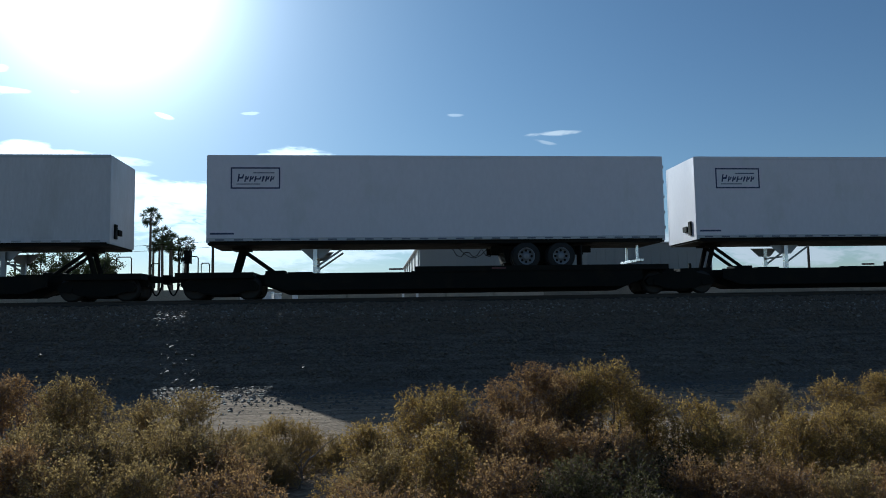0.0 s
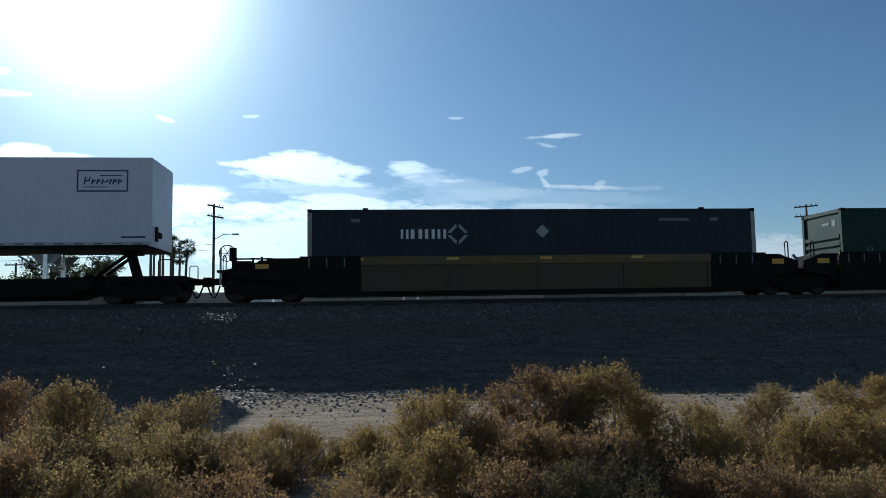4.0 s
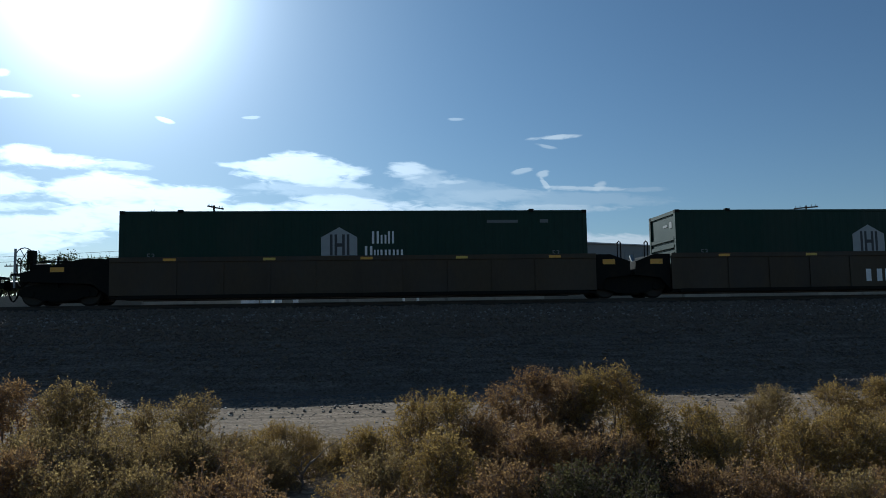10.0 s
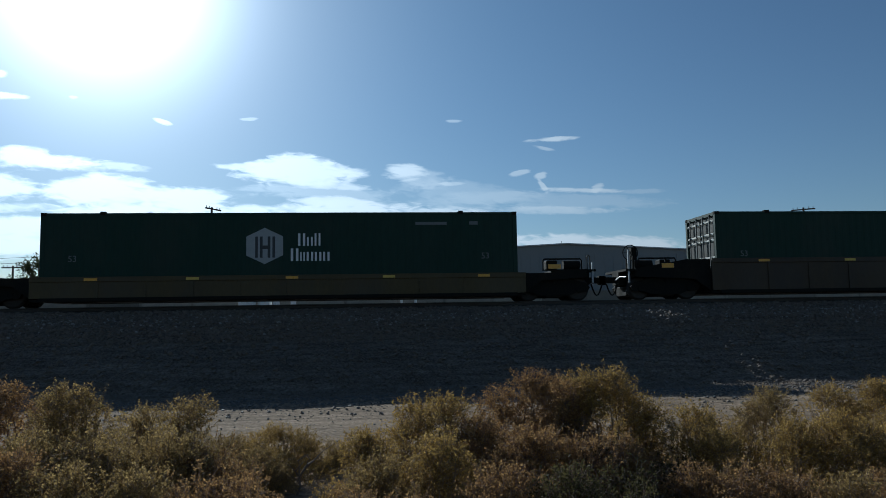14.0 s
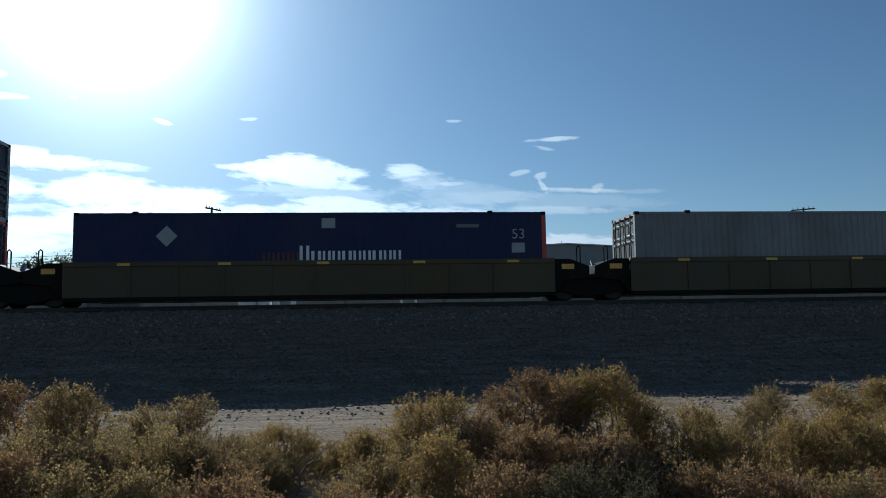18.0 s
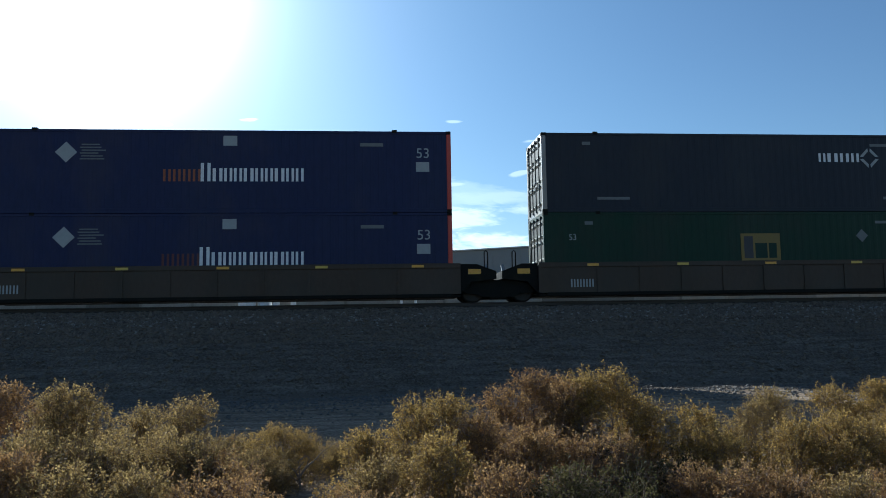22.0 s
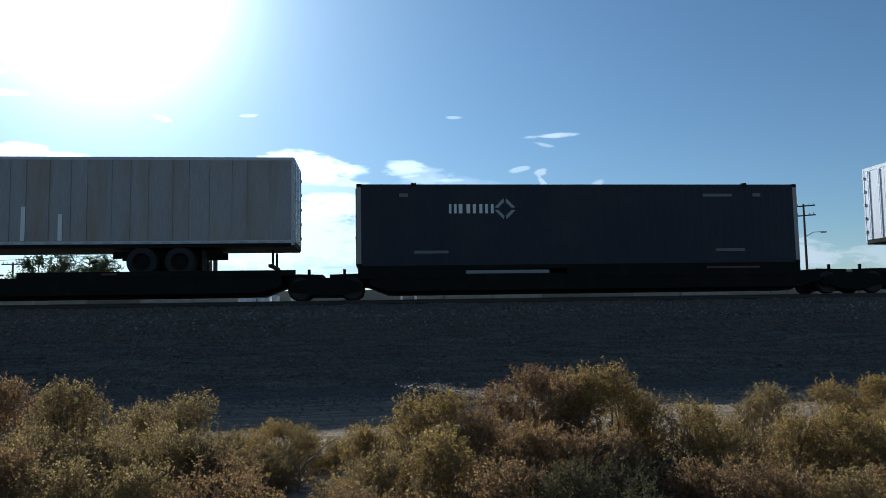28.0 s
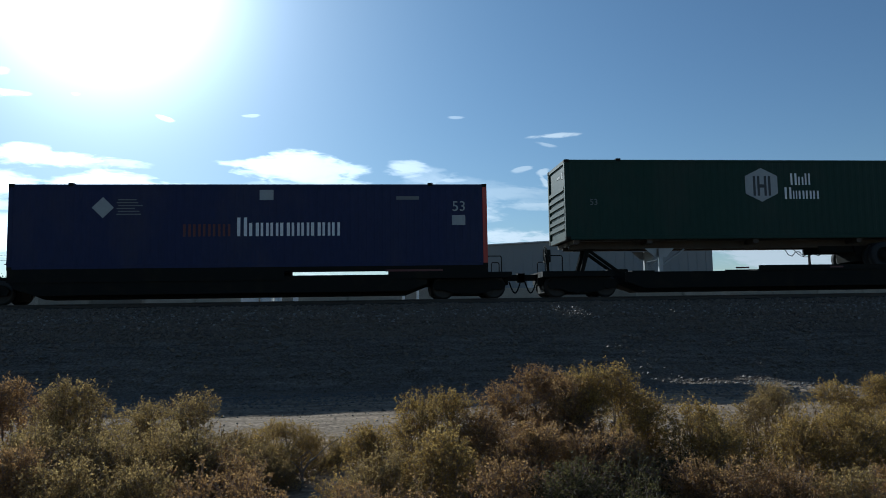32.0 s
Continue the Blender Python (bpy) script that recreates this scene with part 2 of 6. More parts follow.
# door ridges with the sunlight on them put into a pale colour
door_sunlit = material("sunlit_door_ridge_paint", (0.6, 0.6, 0.54), 0.45, vary=0.2, scale=2.5, dirt=(0.16, 0.14, 0.11), dirt_amount=0.4)
white_mark = material("white_lettering_paint", (0.75, 0.76, 0.76), 0.55, vary=0.12, scale=6)
pale_mark = material("faded_white_marking", (0.33, 0.35, 0.35), 0.6, vary=0.15, scale=6)
emblem_ink = material("dark_red_black_emblem_paint", (0.05, 0.018, 0.016), 0.55, vary=0.15, scale=6)
emblem_dark = material("dark_emblem_paint", (0.04, 0.045, 0.05), 0.6, vary=0.15, scale=6)
dim_mark = material("dull_grey_marking", (0.15, 0.16, 0.16), 0.6, vary=0.15, scale=6)
navy_mark = material("navy_marking_paint", (0.03, 0.045, 0.12), 0.5, vary=0.1, scale=6)
grey_mark = material("slate_logo_paint", (0.12, 0.14, 0.18), 0.5, vary=0.1, scale=6)
dark_mark = material("black_lettering_paint", (0.03, 0.03, 0.035), 0.55, vary=0.1, scale=6)
red_mark = material("red_logo_paint", (0.42, 0.06, 0.04), 0.5, vary=0.1, scale=6)
orange_mark = material("orange_letter_paint", (0.45, 0.14, 0.045), 0.5, vary=0.1, scale=6)
faded_orange = material("faded_orange_lettering", (0.26, 0.08, 0.03), 0.6, vary=0.25, scale=5)
skirt_grey = material("dull_grey_skirt_plastic", (0.2, 0.21, 0.22), 0.6, vary=0.12, scale=1.5)
gold_mark = material("gold_panel_paint", (0.6, 0.42, 0.08), 0.55, vary=0.1, scale=6)
reflector_amber = material("amber_reflector_plate", (0.65, 0.33, 0.03), 0.35, vary=0.1, scale=8)
rust_mark = material("faded_rust_lettering", (0.1, 0.028, 0.025), 0.6, vary=0.2, scale=5)
faded_gold = material("faded_gold_panel_paint", (0.19, 0.135, 0.03), 0.6, vary=0.15, scale=5)
graffiti_pale = material("pale_blue_spray_paint", (0.14, 0.16, 0.165), 0.6, vary=0.2, scale=4)
graffiti_blue = material("dull_blue_spray_paint", (0.06, 0.09, 0.1), 0.6, vary=0.25, scale=4)
graffiti_dark = material("dark_spray_outline", (0.012, 0.012, 0.014), 0.6, vary=0.1, scale=4)
rail_steel = material("railhead_steel", (0.05, 0.041, 0.034), 0.6, metal=0.3, vary=0.2, scale=3)
tie_wood = material("weathered_tie_timber", (0.09, 0.07, 0.055), 0.85, vary=0.25, scale=3, stretch=(4, 0.5, 1), bump=0.4, random=0.25)
stone_mat = material("crushed_ballast_stone", (0.16, 0.128, 0.1), 0.7, vary=0.35, scale=5, bump=0.3, spec=0.2)
# ballast stone with sun glints put into its paler colour
glint_rock = material("sun_glint_rock", (0.27, 0.235, 0.2), 0.7, vary=0.4, scale=5, bump=0.3)
rock_mat = material("pale_broken_rock", (0.12, 0.105, 0.092), 0.7, vary=0.35, scale=5, bump=0.3)
shed_wall = material("grey_sheet_metal_wall", (0.19, 0.2, 0.205), 0.55, vary=0.07, scale=0.4, stretch=(3, 3, 0.4))
shed_roof = material("pale_metal_roof", (0.45, 0.46, 0.47), 0.5, vary=0.08, scale=0.4)
fence_mat = material("pale_concrete_wall", (0.26, 0.225, 0.175), 0.8, random=0.4, vary=0.35, scale=1.0)
white_far = material("white_painted_post", (0.75, 0.75, 0.73), 0.6, vary=0.08, scale=2)
pole_wood = material("utility_pole_wood", (0.06, 0.045, 0.035), 0.85, vary=0.2, scale=2, stretch=(3, 3, 0.4))
lamp_metal = material("galvanised_lamp_metal", (0.3, 0.31, 0.32), 0.5, metal=0.6, vary=0.1, scale=3)
palm_trunk = material("palm_bark", (0.1, 0.08, 0.06), 0.9, vary=0.2, scale=3, bump=0.3)
palm_leaf = material("palm_frond", (0.045, 0.06, 0.02), 0.6, vary=0.3, scale=2, translucent=0.3)
tree_leaf = material("tree_leaf", (0.05, 0.06, 0.02), 0.7, vary=0.35, scale=2, translucent=0.35)
bark = material("grey_brown_bark", (0.1, 0.085, 0.07), 0.9, vary=0.25, scale=6)
twig_mat = material("dry_shrub_twig", (0.2, 0.145, 0.095), 0.85, vary=0.25, scale=12, translucent=0.15)
twig_mauve = material("mauve_brown_twig", (0.19, 0.13, 0.1), 0.85, vary=0.25, scale=12, translucent=0.15)
dead_wood = material("bleached_dead_wood", (0.16, 0.13, 0.105), 0.85, vary=0.2, scale=10)


def leaf_material(name, a, b, c):
    """Shrub leaves and seed heads, each clump with its own tint from gold to olive."""
    m = bpy.data.materials.new(name)
    m.use_nodes = True
    nt = m.node_tree
    N, K = nt.nodes.new, nt.links.new
    bsdf = nt.nodes["Principled BSDF"]
    geo = N("ShaderNodeNewGeometry")
    ramp = N("ShaderNodeValToRGB")
    ramp.color_ramp.elements[0].color, ramp.color_ramp.elements[1].color = (*a, 1), (*c, 1)
    e = ramp.color_ramp.elements.new(0.5)
    e.color = (*b, 1)
    tc, nz = N("ShaderNodeTexCoord"), N("ShaderNodeTexNoise")
    nz.inputs["Scale"].default_value, nz.inputs["Detail"].default_value = 3.5, 3
    K(tc.outputs["Object"], nz.inputs["Vector"])
    add = N("ShaderNodeMath")
    add.operation = "MULTIPLY_ADD"
    K(geo.outputs["Random Per Island"], add.inputs[0])
    add.inputs[1].default_value = 0.5
    sub = N("ShaderNodeMapRange")
    sub.inputs[1].default_value, sub.inputs[2].default_value = 0.3, 0.7
    sub.inputs[3].default_value, sub.inputs[4].default_value = 0.1, 0.42
    K(nz.outputs[0], sub.inputs[0])
    K(sub.outputs[0], add.inputs[2])
    K(add.outputs[0], ramp.inputs[0])
    K(ramp.outputs[0], bsdf.inputs["Base Color"])
    bsdf.inputs["Roughness"].default_value = 0.75
    bsdf.inputs["Specular IOR Level"].default_value = 0.25
    tr = N("ShaderNodeBsdfTranslucent")
    K(ramp.outputs[0], tr.inputs[0])
    ms = N("ShaderNodeMixShader")
    ms.inputs[0].default_value = 0.5
    K(bsdf.outputs[0], ms.inputs[1])
    K(tr.outputs[0], ms.inputs[2])
    K(ms.outputs[0], nt.nodes["Material Output"].inputs[0])
    return m


shrub_gold = leaf_material("golden_shrub_leaf", (0.13, 0.084, 0.03), (0.32, 0.21, 0.063), (0.66, 0.46, 0.15))
shrub_straw = leaf_material("straw_olive_shrub_leaf", (0.11, 0.078, 0.034), (0.285, 0.196, 0.074), (0.59, 0.425, 0.17))
shrub_russet = leaf_material("russet_shrub_leaf", (0.115, 0.066, 0.034), (0.28, 0.165, 0.07), (0.59, 0.375, 0.145))
# olive leaves with the clump's shade put into their much darker colour
shrub_shaded_olive = leaf_material("shaded_olive_shrub_leaf", (0.03, 0.03, 0.015), (0.07, 0.062, 0.024), (0.16, 0.13, 0.05))


def ground_material():
    """Desert ground: pale dirt road, stony strip, darker gravel beside the track."""
    m = bpy.data.materials.new("desert_ground")
    m.use_nodes = True
    nt = m.node_tree
    N, K = nt.nodes.new, nt.links.new
    bsdf = nt.nodes["Principled BSDF"]
    tc, sep = N("ShaderNodeTexCoord"), N("ShaderNodeSeparateXYZ")
    K(tc.outputs["Object"], sep.inputs[0])
    big, small, pebble = N("ShaderNodeTexNoise"), N("ShaderNodeTexNoise"), N("ShaderNodeTexVoronoi")
    big.inputs["Scale"].default_value, big.inputs["Detail"].default_value = 0.5, 6
    small.inputs["Scale"].default_value, small.inputs["Detail"].default_value = 14, 6
    pebble.inputs["Scale"].default_value = 16
    for n in (big, small, pebble):
        K(tc.outputs["Object"], n.inputs["Vector"])
    edge = N("ShaderNodeMath")
    edge.operation = "MULTIPLY_ADD"
    K(big.outputs[0], edge.inputs[0])
    edge.inputs[1].default_value = 1.0
    K(sep.outputs[1], edge.inputs[2])
    ramp = N("ShaderNodeValToRGB")
    cr = ramp.color_ramp
    rng = N("ShaderNodeMapRange")
    rng.inputs[1].default_value, rng.inputs[2].default_value = -30, 10
    K(edge.outputs[0], rng.inputs[0])
    K(rng.outputs[0], ramp.inputs[0])
    dirt, road, gravel, ballast, far = (0.31, 0.225, 0.15), (0.25, 0.19, 0.135), (0.195, 0.152, 0.115), (0.15, 0.122, 0.096), (0.3, 0.24, 0.18)
    for i, (y, c) in enumerate(((-30, dirt), (-17.5, dirt), (-16, road), (-11.0, road), (-10.3, gravel), (-9, gravel), (-5, ballast), (4, ballast), (8, far))):
        pos = (y + 30) / 40
        e = cr.elements[0] if i == 0 else cr.elements.new(pos)
        e.position, e.color = pos, (*c, 1)
    cr.elements[len(cr.elements) - 1].color = (*far, 1)
    mul = N("ShaderNodeMix")
    mul.data_type, mul.blend_type = "RGBA", "MULTIPLY"
    mul.inputs[0].default_value = 1
    K(ramp.outputs[0], mul.inputs[6])
    vr = N("ShaderNodeMapRange")
    vr.inputs[1].default_value, vr.inputs[2].default_value, vr.inputs[3].default_value, vr.inputs[4].default_value = 0.3, 0.7, 0.6, 1.35
    K(small.outputs[0], vr.inputs[0])
    streak, stretch = N("ShaderNodeTexNoise"), N("ShaderNodeMapping")
    stretch.inputs["Scale"].default_value = (0.35, 3.2, 1)
    streak.inputs["Scale"].default_value, streak.inputs["Detail"].default_value = 1.6, 6
    K(tc.outputs["Object"], stretch.inputs["Vector"])
    K(stretch.outputs[0], streak.inputs["Vector"])
    sr = N("ShaderNodeMapRange")
    sr.inputs[1].default_value, sr.inputs[2].default_value, sr.inputs[3].default_value, sr.inputs[4].default_value = 0.32, 0.68, 0.68, 1.3
    K(streak.outputs[0], sr.inputs[0])
    both = N("ShaderNodeMath")
    both.operation = "MULTIPLY"
    K(vr.outputs[0], both.inputs[0])
    K(sr.outputs[0], both.inputs[1])
    K(both.outputs[0], mul.inputs[7])
    K(mul.outputs[2], bsdf.inputs["Base Color"])
    bsdf.inputs["Roughness"].default_value = 0.95
    bsdf.inputs["Specular IOR Level"].default_value = 0.03
    hs = N("ShaderNodeMath")
    hs.operation = "ADD"
    K(small.outputs[0], hs.inputs[0])
    K(pebble.outputs[0], hs.inputs[1])
    bp = N("ShaderNodeBump")
    bp.inputs["Strength"].default_value, bp.inputs["Distance"].default_value = 0.6, 0.04
    K(hs.outputs[0], bp.inputs["Height"])
    K(bp.outputs[0], bsdf.inputs["Normal"])
    return m


ground_mat = ground_material()


# ---- mesh helpers ----
def bx(bm, x0, x1, y0, y1, z0, z1):
    v = [bm.verts.new(p) for p in ((x0, y0, z0), (x1, y0, z0), (x1, y1, z0), (x0, y1, z0), (x0, y0, z1), (x1, y0, z1), (x1, y1, z1), (x0, y1, z1))]
    for f in ((3, 2, 1, 0), (4, 5, 6, 7), (0, 1, 5, 4), (1, 2, 6, 5), (2, 3, 7, 6), (3, 0, 4, 7)):
        bm.faces.new([v[i] for i in f])
    return bm


def box(x0, x1, y0, y1, z0, z1, bevel=0.0):
    bm = bx(bmesh.new(), x0, x1, y0, y1, z0, z1)
    if bevel:
        bmesh.ops.bevel(bm, geom=bm.edges[:], offset=bevel, segments=1, affect="EDGES")
    return bm


def prism(bm, pts, y0, y1):
    """A plate with the outline pts (x, z), from y0 to y1."""
    a, b = [bm.verts.new((x, y0, z)) for x, z in pts], [bm.verts.new((x, y1, z)) for x, z in pts]
    f1, f2 = bm.faces.new(a), bm.faces.new(b[::-1])
    n = len(pts)
    for i in range(n):
        bm.faces.new((a[i], b[i], b[(i + 1) % n], a[(i + 1) % n]))
    bmesh.ops.recalc_face_normals(bm, faces=bm.faces[:])
    return bm


def tube(bm, p0, p1, r, seg=8, r1=None):
    p0, p1 = Vector(p0), Vector(p1)
    m = Matrix.Translation((p0 + p1) / 2) @ (p1 - p0).to_track_quat("Z", "Y").to_matrix().to_4x4()
    bmesh.ops.create_cone(bm, cap_ends=True, segments=seg, radius1=r, radius2=r if r1 is None else r1, depth=(p1 - p0).length, matrix=m)
    return bm


def polytube(bm, pts, r, seg=6, closed=False):
    """One bent tube through the points."""
    pts = [Vector(p) for p in pts]
    n, rings = len(pts), []
    for i, p in enumerate(pts):
        if closed:
            d = pts[(i + 1) % n] - pts[i - 1]
        else:
            d = pts[min(i + 1, n - 1)] - pts[max(i - 1, 0)]
        m = d.to_track_quat("Z", "Y").to_matrix()
        rings.append([bm.verts.new(p + m @ Vector((r * math.cos(2 * math.pi * k / seg), r * math.sin(2 * math.pi * k / seg), 0))) for k in range(seg)])
    pairs = list(zip(rings, rings[1:])) + ([(rings[-1], rings[0])] if closed else [])
    for a, b in pairs:
        off = min(range(seg), key=lambda o: (a[0].co - b[o].co).length)
        for k in range(seg):
            bm.faces.new((a[k], a[(k + 1) % seg], b[(k + 1 + off) % seg], b[(k + off) % seg]))
    if not closed:
        bm.faces.new(rings[0][::-1]), bm.faces.new(rings[-1])
    bmesh.ops.recalc_face_normals(bm, faces=bm.faces[:])
    return bm


def lathe_y(bm, profile, seg=20, caps=True):
    """A wheel round the y axis from (y, radius) pairs."""
    rings = [[bm.verts.new((r * math.cos(2 * math.pi * i / seg), y, r * math.sin(2 * math.pi * i / seg))) for i in range(seg)] for y, r in profile]
    for a, b in zip(rings, rings[1:]):
        for i in range(seg):
            bm.faces.new((a[i], a[(i + 1) % seg], b[(i + 1) % seg], b[i]))
    if caps:
        bm.faces.new(rings[0][::-1]), bm.faces.new(rings[-1])
    bmesh.ops.recalc_face_normals(bm, faces=bm.faces[:])
    return bm


MESHES = {}


def mesh_of(name, bm, mat, smooth=False):
    me = bpy.data.meshes.new(name)
    bm.to_mesh(me)
    bm.free()
    if mat:
        me.materials.append(mat)
    if smooth:
        me.polygons.foreach_set("use_smooth", [True] * len(me.polygons))
    return me


def shared(key, build, mat, smooth=False):
    if key not in MESHES:
        MESHES[key] = mesh_of(key[0] if isinstance(key, tuple) else key, build(), mat, smooth)
    return MESHES[key]


def part(name, bm, mat, parent, label="", at=None):
    """Links a bmesh (or a shared mesh) as one mesh object under a thing or a part."""
    ob = new(name, bm if isinstance(bm, bpy.types.Mesh) else mesh_of(name, bm, mat))
    ob.parent = parent
    if at:
        ob.location = at
    return tagged(ob, label) if label else ob


def thing(name, label, category, group="", kind=""):
    return tagged(new(name), label, category, group, kind)


def text_bm(body, size):
    cu = bpy.data.curves.new("text", "FONT")
    cu.body, cu.size, cu.extrude = body, size, 0.003
    ob = new("text", cu)
    bpy.context.view_layer.update()
    me = bpy.data.meshes.new_from_object(ob.evaluated_get(bpy.context.evaluated_depsgraph_get()))
    bpy.data.objects.remove(ob)
    bm = bmesh.new()
    bm.from_mesh(me)
    bm.transform(Matrix.Rotation(radians(90), 4, "X"))
    return bm


# ---- ground and track ----
def ground_height(x, y):
    """The cross section: bank and dirt road in front, ballast under the track, flat land behind."""
    pts = ((-60, -2.05), (-17, -2.05), (-12.8, -2.09), (-10.4, -2.16), (-7.6, -2.27), (-4.4, -0.88), (-3.7, -0.5), (-2.4, -0.2), (-1.7, -0.06), (1.7, -0.06), (2.4, -0.2), (4.2, -0.7), (6.0, -0.6), (12, -0.5), (24, -0.4), (28, 0.3), (31, 0.5), (40, 0.3), (3000, -0.5))
    for (y0, z0), (y1, z1) in zip(pts, pts[1:]):
        if y <= y1:
            k = (y - y0) / (y1 - y0)
            z = z0 + (z1 - z0) * max(0, k)
            break
    if y < -2.4:
        z += 0.06 * noise.noise((x * 0.35, y * 0.6, 1)) + 0.025 * noise.noise((x * 1.7, y * 2.1, 7))
    if 20 < y < 45:
        z += 0.12 * noise.noise((x * 0.11, y * 0.3, 3)) + 0.05 * noise.noise((x * 0.9, y * 0.8, 5))
    return z


def build_ground():
    ys = [-1500, -300, -90, -60, -45, -36] + [-32 + 0.4 * i for i in range(44)] + [-14.4 + 0.16 * i for i in range(78)] + [-1.9, -1.7, 1.7, 2.4, 3.2, 4.2, 6, 9, 14, 20, 24, 26, 28, 29, 30, 31, 32, 34, 37, 40, 60, 200, 700, 3000]
    xs = [-2500, -800, -250, -90, -45] + [-26 + 0.5 * i for i in range(113)] + [36, 60, 120, 300, 900, 2500]
    verts = [(x, y, ground_height(x, max(y, -59))) for y in ys for x in xs]
    n = len(xs)
    faces = [(j * n + i, j * n + i + 1, (j + 1) * n + i + 1, (j + 1) * n + i) for j in range(len(ys) - 1) for i in range(n - 1)]
    me = bpy.data.meshes.new("ground")
    me.from_pydata(verts, [], faces)
    me.materials.append(ground_mat)
    me.polygons.foreach_set("use_smooth", [True] * len(me.polygons))
    tagged(new("ground", me), "dry desert ground with dirt road and gravel bank", "ground", kind="structure")


build_ground()


def scatter_stones(name, label, mat, count, region, sizes, seed, keep=None):
    """Loose angular stones lying on the ground, joined as one piece."""
    rng = np.random.default_rng(seed)
    base = np.array([(1, 0, 0), (-1, 0, 0), (0, 1, 0), (0, -1, 0), (0, 0, 1), (0, 0, -1)], float)
    tri = np.array([(0, 2, 4), (2, 1, 4), (1, 3, 4), (3, 0, 4), (2, 0, 5), (1, 2, 5), (3, 1, 5), (0, 3, 5)])
    x0, x1, y0, y1 = region
    x, y = rng.uniform(x0, x1, count), rng.uniform(y0, y1, count)
    ok = np.abs(x - 0.1 * (y + 27.5)) < 0.64 * (y + 27.5) + 1.0          # only where the ground can be seen
    if keep:
        ok &= rng.random(count) < keep(x, y)
    x, y = x[ok], y[ok]
    n = len(x)
    s = sizes[0] + (sizes[1] - sizes[0]) * rng.random(n) ** 3
    q, _ = np.linalg.qr(rng.normal(size=(n, 3, 3)))
    pts = np.einsum("nij,njk->nik", base * (s[:, None] * rng.uniform(0.55, 1.0, (n, 6)))[:, :, None], q) * (1, 1, 0.75)
    z = np.array([ground_height(a, b) for a, b in zip(x, y)]) + s * 0.2
    V = (pts + np.stack([x, y, z], 1)[:, None, :]).reshape(-1, 3)
    F = (tri[None] + 6 * np.arange(n)[:, None, None]).reshape(-1, 3)
    me = bpy.data.meshes.new(name)
    me.from_pydata(V.tolist(), [], F.tolist())
    me.materials.append(mat)
    tagged(new(name, me), label, "stones", kind="stuff")


scatter_stones("ballast_stones", "grey crushed stone ballast along the railway track", stone_mat, 26000, (-19, 22, -4.8, -1.65), (0.03, 0.1), 3)
scatter_stones("bank_stones", "scattered broken stones on the dark gravel bank", stone_mat, 30000, (-17, 20, -10.3, -4.4), (0.014, 0.06), 4,
               keep=lambda x, y: np.where((y > -6.6) & (y < -4.5), 0.35, 1.0))
scatter_stones("bank_cobbles", "larger broken stones standing proud on the gravel bank", stone_mat, 6500, (-17, 20, -8.8, -3.2), (0.05, 0.13), 9)
scatter_stones("verge_rocks", "pale broken rocks along the edge of the dirt road", rock_mat, 24000, (-12, 14, -14.6, -9.6), (0.012, 0.062), 5,
               keep=lambda x, y: 0.8 * np.exp(-((y + 11.3) / 1.1) ** 2) + 0.15)
# lighter stones stand for sunlight glinting on the shoulder
scatter_stones("shoulder_stones", "broken stones along the ballast shoulder, paled for sun glints", glint_rock, 9000, (-12, 19, -4.8, -2.2), (0.02, 0.085), 8,
               keep=lambda x, y: 0.6 * np.exp(-((y + 3.2) / 0.7) ** 2))
scatter_stones("road_pebbles", "small pebbles on the pale dirt road", rock_mat, 4500, (-8, 11, -21, -13), (0.006, 0.028), 6)


RAIL = 0.14          # height of the rail heads


def build_track():
    track = thing("railway_track", "straight railway track on timber ties and ballast", "railway", kind="structure")
    track.location.z = RAIL
    prof = [(-0.07, -0.17), (0.07, -0.17), (0.07, -0.155), (0.012, -0.13), (0.012, -0.045), (0.036, -0.035), (0.036, -0.006), (0.026, 0), (-0.026, 0), (-0.036, -0.006), (-0.036, -0.035), (-0.012, -0.045), (-0.012, -0.13), (-0.07, -0.155)]
    for y in (-0.75, 0.75):
        bm = bmesh.new()
        a, b = [bm.verts.new((-900, y + p, q)) for p, q in prof], [bm.verts.new((900, y + p, q)) for p, q in prof]
        n = len(prof)
        for i in range(n):
            bm.faces.new((a[i], a[(i + 1) % n], b[(i + 1) % n], b[i]))
        bmesh.ops.recalc_face_normals(bm, faces=bm.faces[:])
        part("rail", bm, rail_steel, track)
    tie = shared("tie", lambda: box(-0.115, 0.115, -1.3, 1.3, -0.36, -0.175, 0.008), tie_wood)
    for i in range(90):
        part("tie", tie, None, track, at=(-20 + 0.5 * i, 0, 0))


build_track()

# ---- the train: loads ----
L, W = 16.15, 1.3
MOVING = []          # (thing, x at the start, lift, pitch)


def bars(parent, x, z, y, spec, height, mat, name="letter_bar"):
    """A row of plain pairs of uprights, one pair a sign: (width, gap after, relative height)."""
    for wd, gap, hh in spec:
        t, top = wd * 0.32, z + height * hh
        bm = bx(bmesh.new(), x, x + t, y - 0.004, y, z, top)
        bx(bm, x + wd - t, x + wd, y - 0.004, y, z, top)
        part(name, bm, mat, parent)
        x += wd + gap
    return x


def word(n, wd, gap, first=1.0, vary=0.0):
    return [(wd, gap, first if i == 0 else 1.0 - vary * (i % 2)) for i in range(n)]


def flat(parent, pts, y, mat, name, label=""):
    return part(name, prism(bmesh.new(), pts, y - 0.005, y), mat, parent, label)


def strip_text(parent, x, z, y, length, h, mat):
    """One dash of a line of writing too small to read."""
    return part("marking_bar", box(x, x + length, y - 0.004, y, z, z + h), mat, parent)


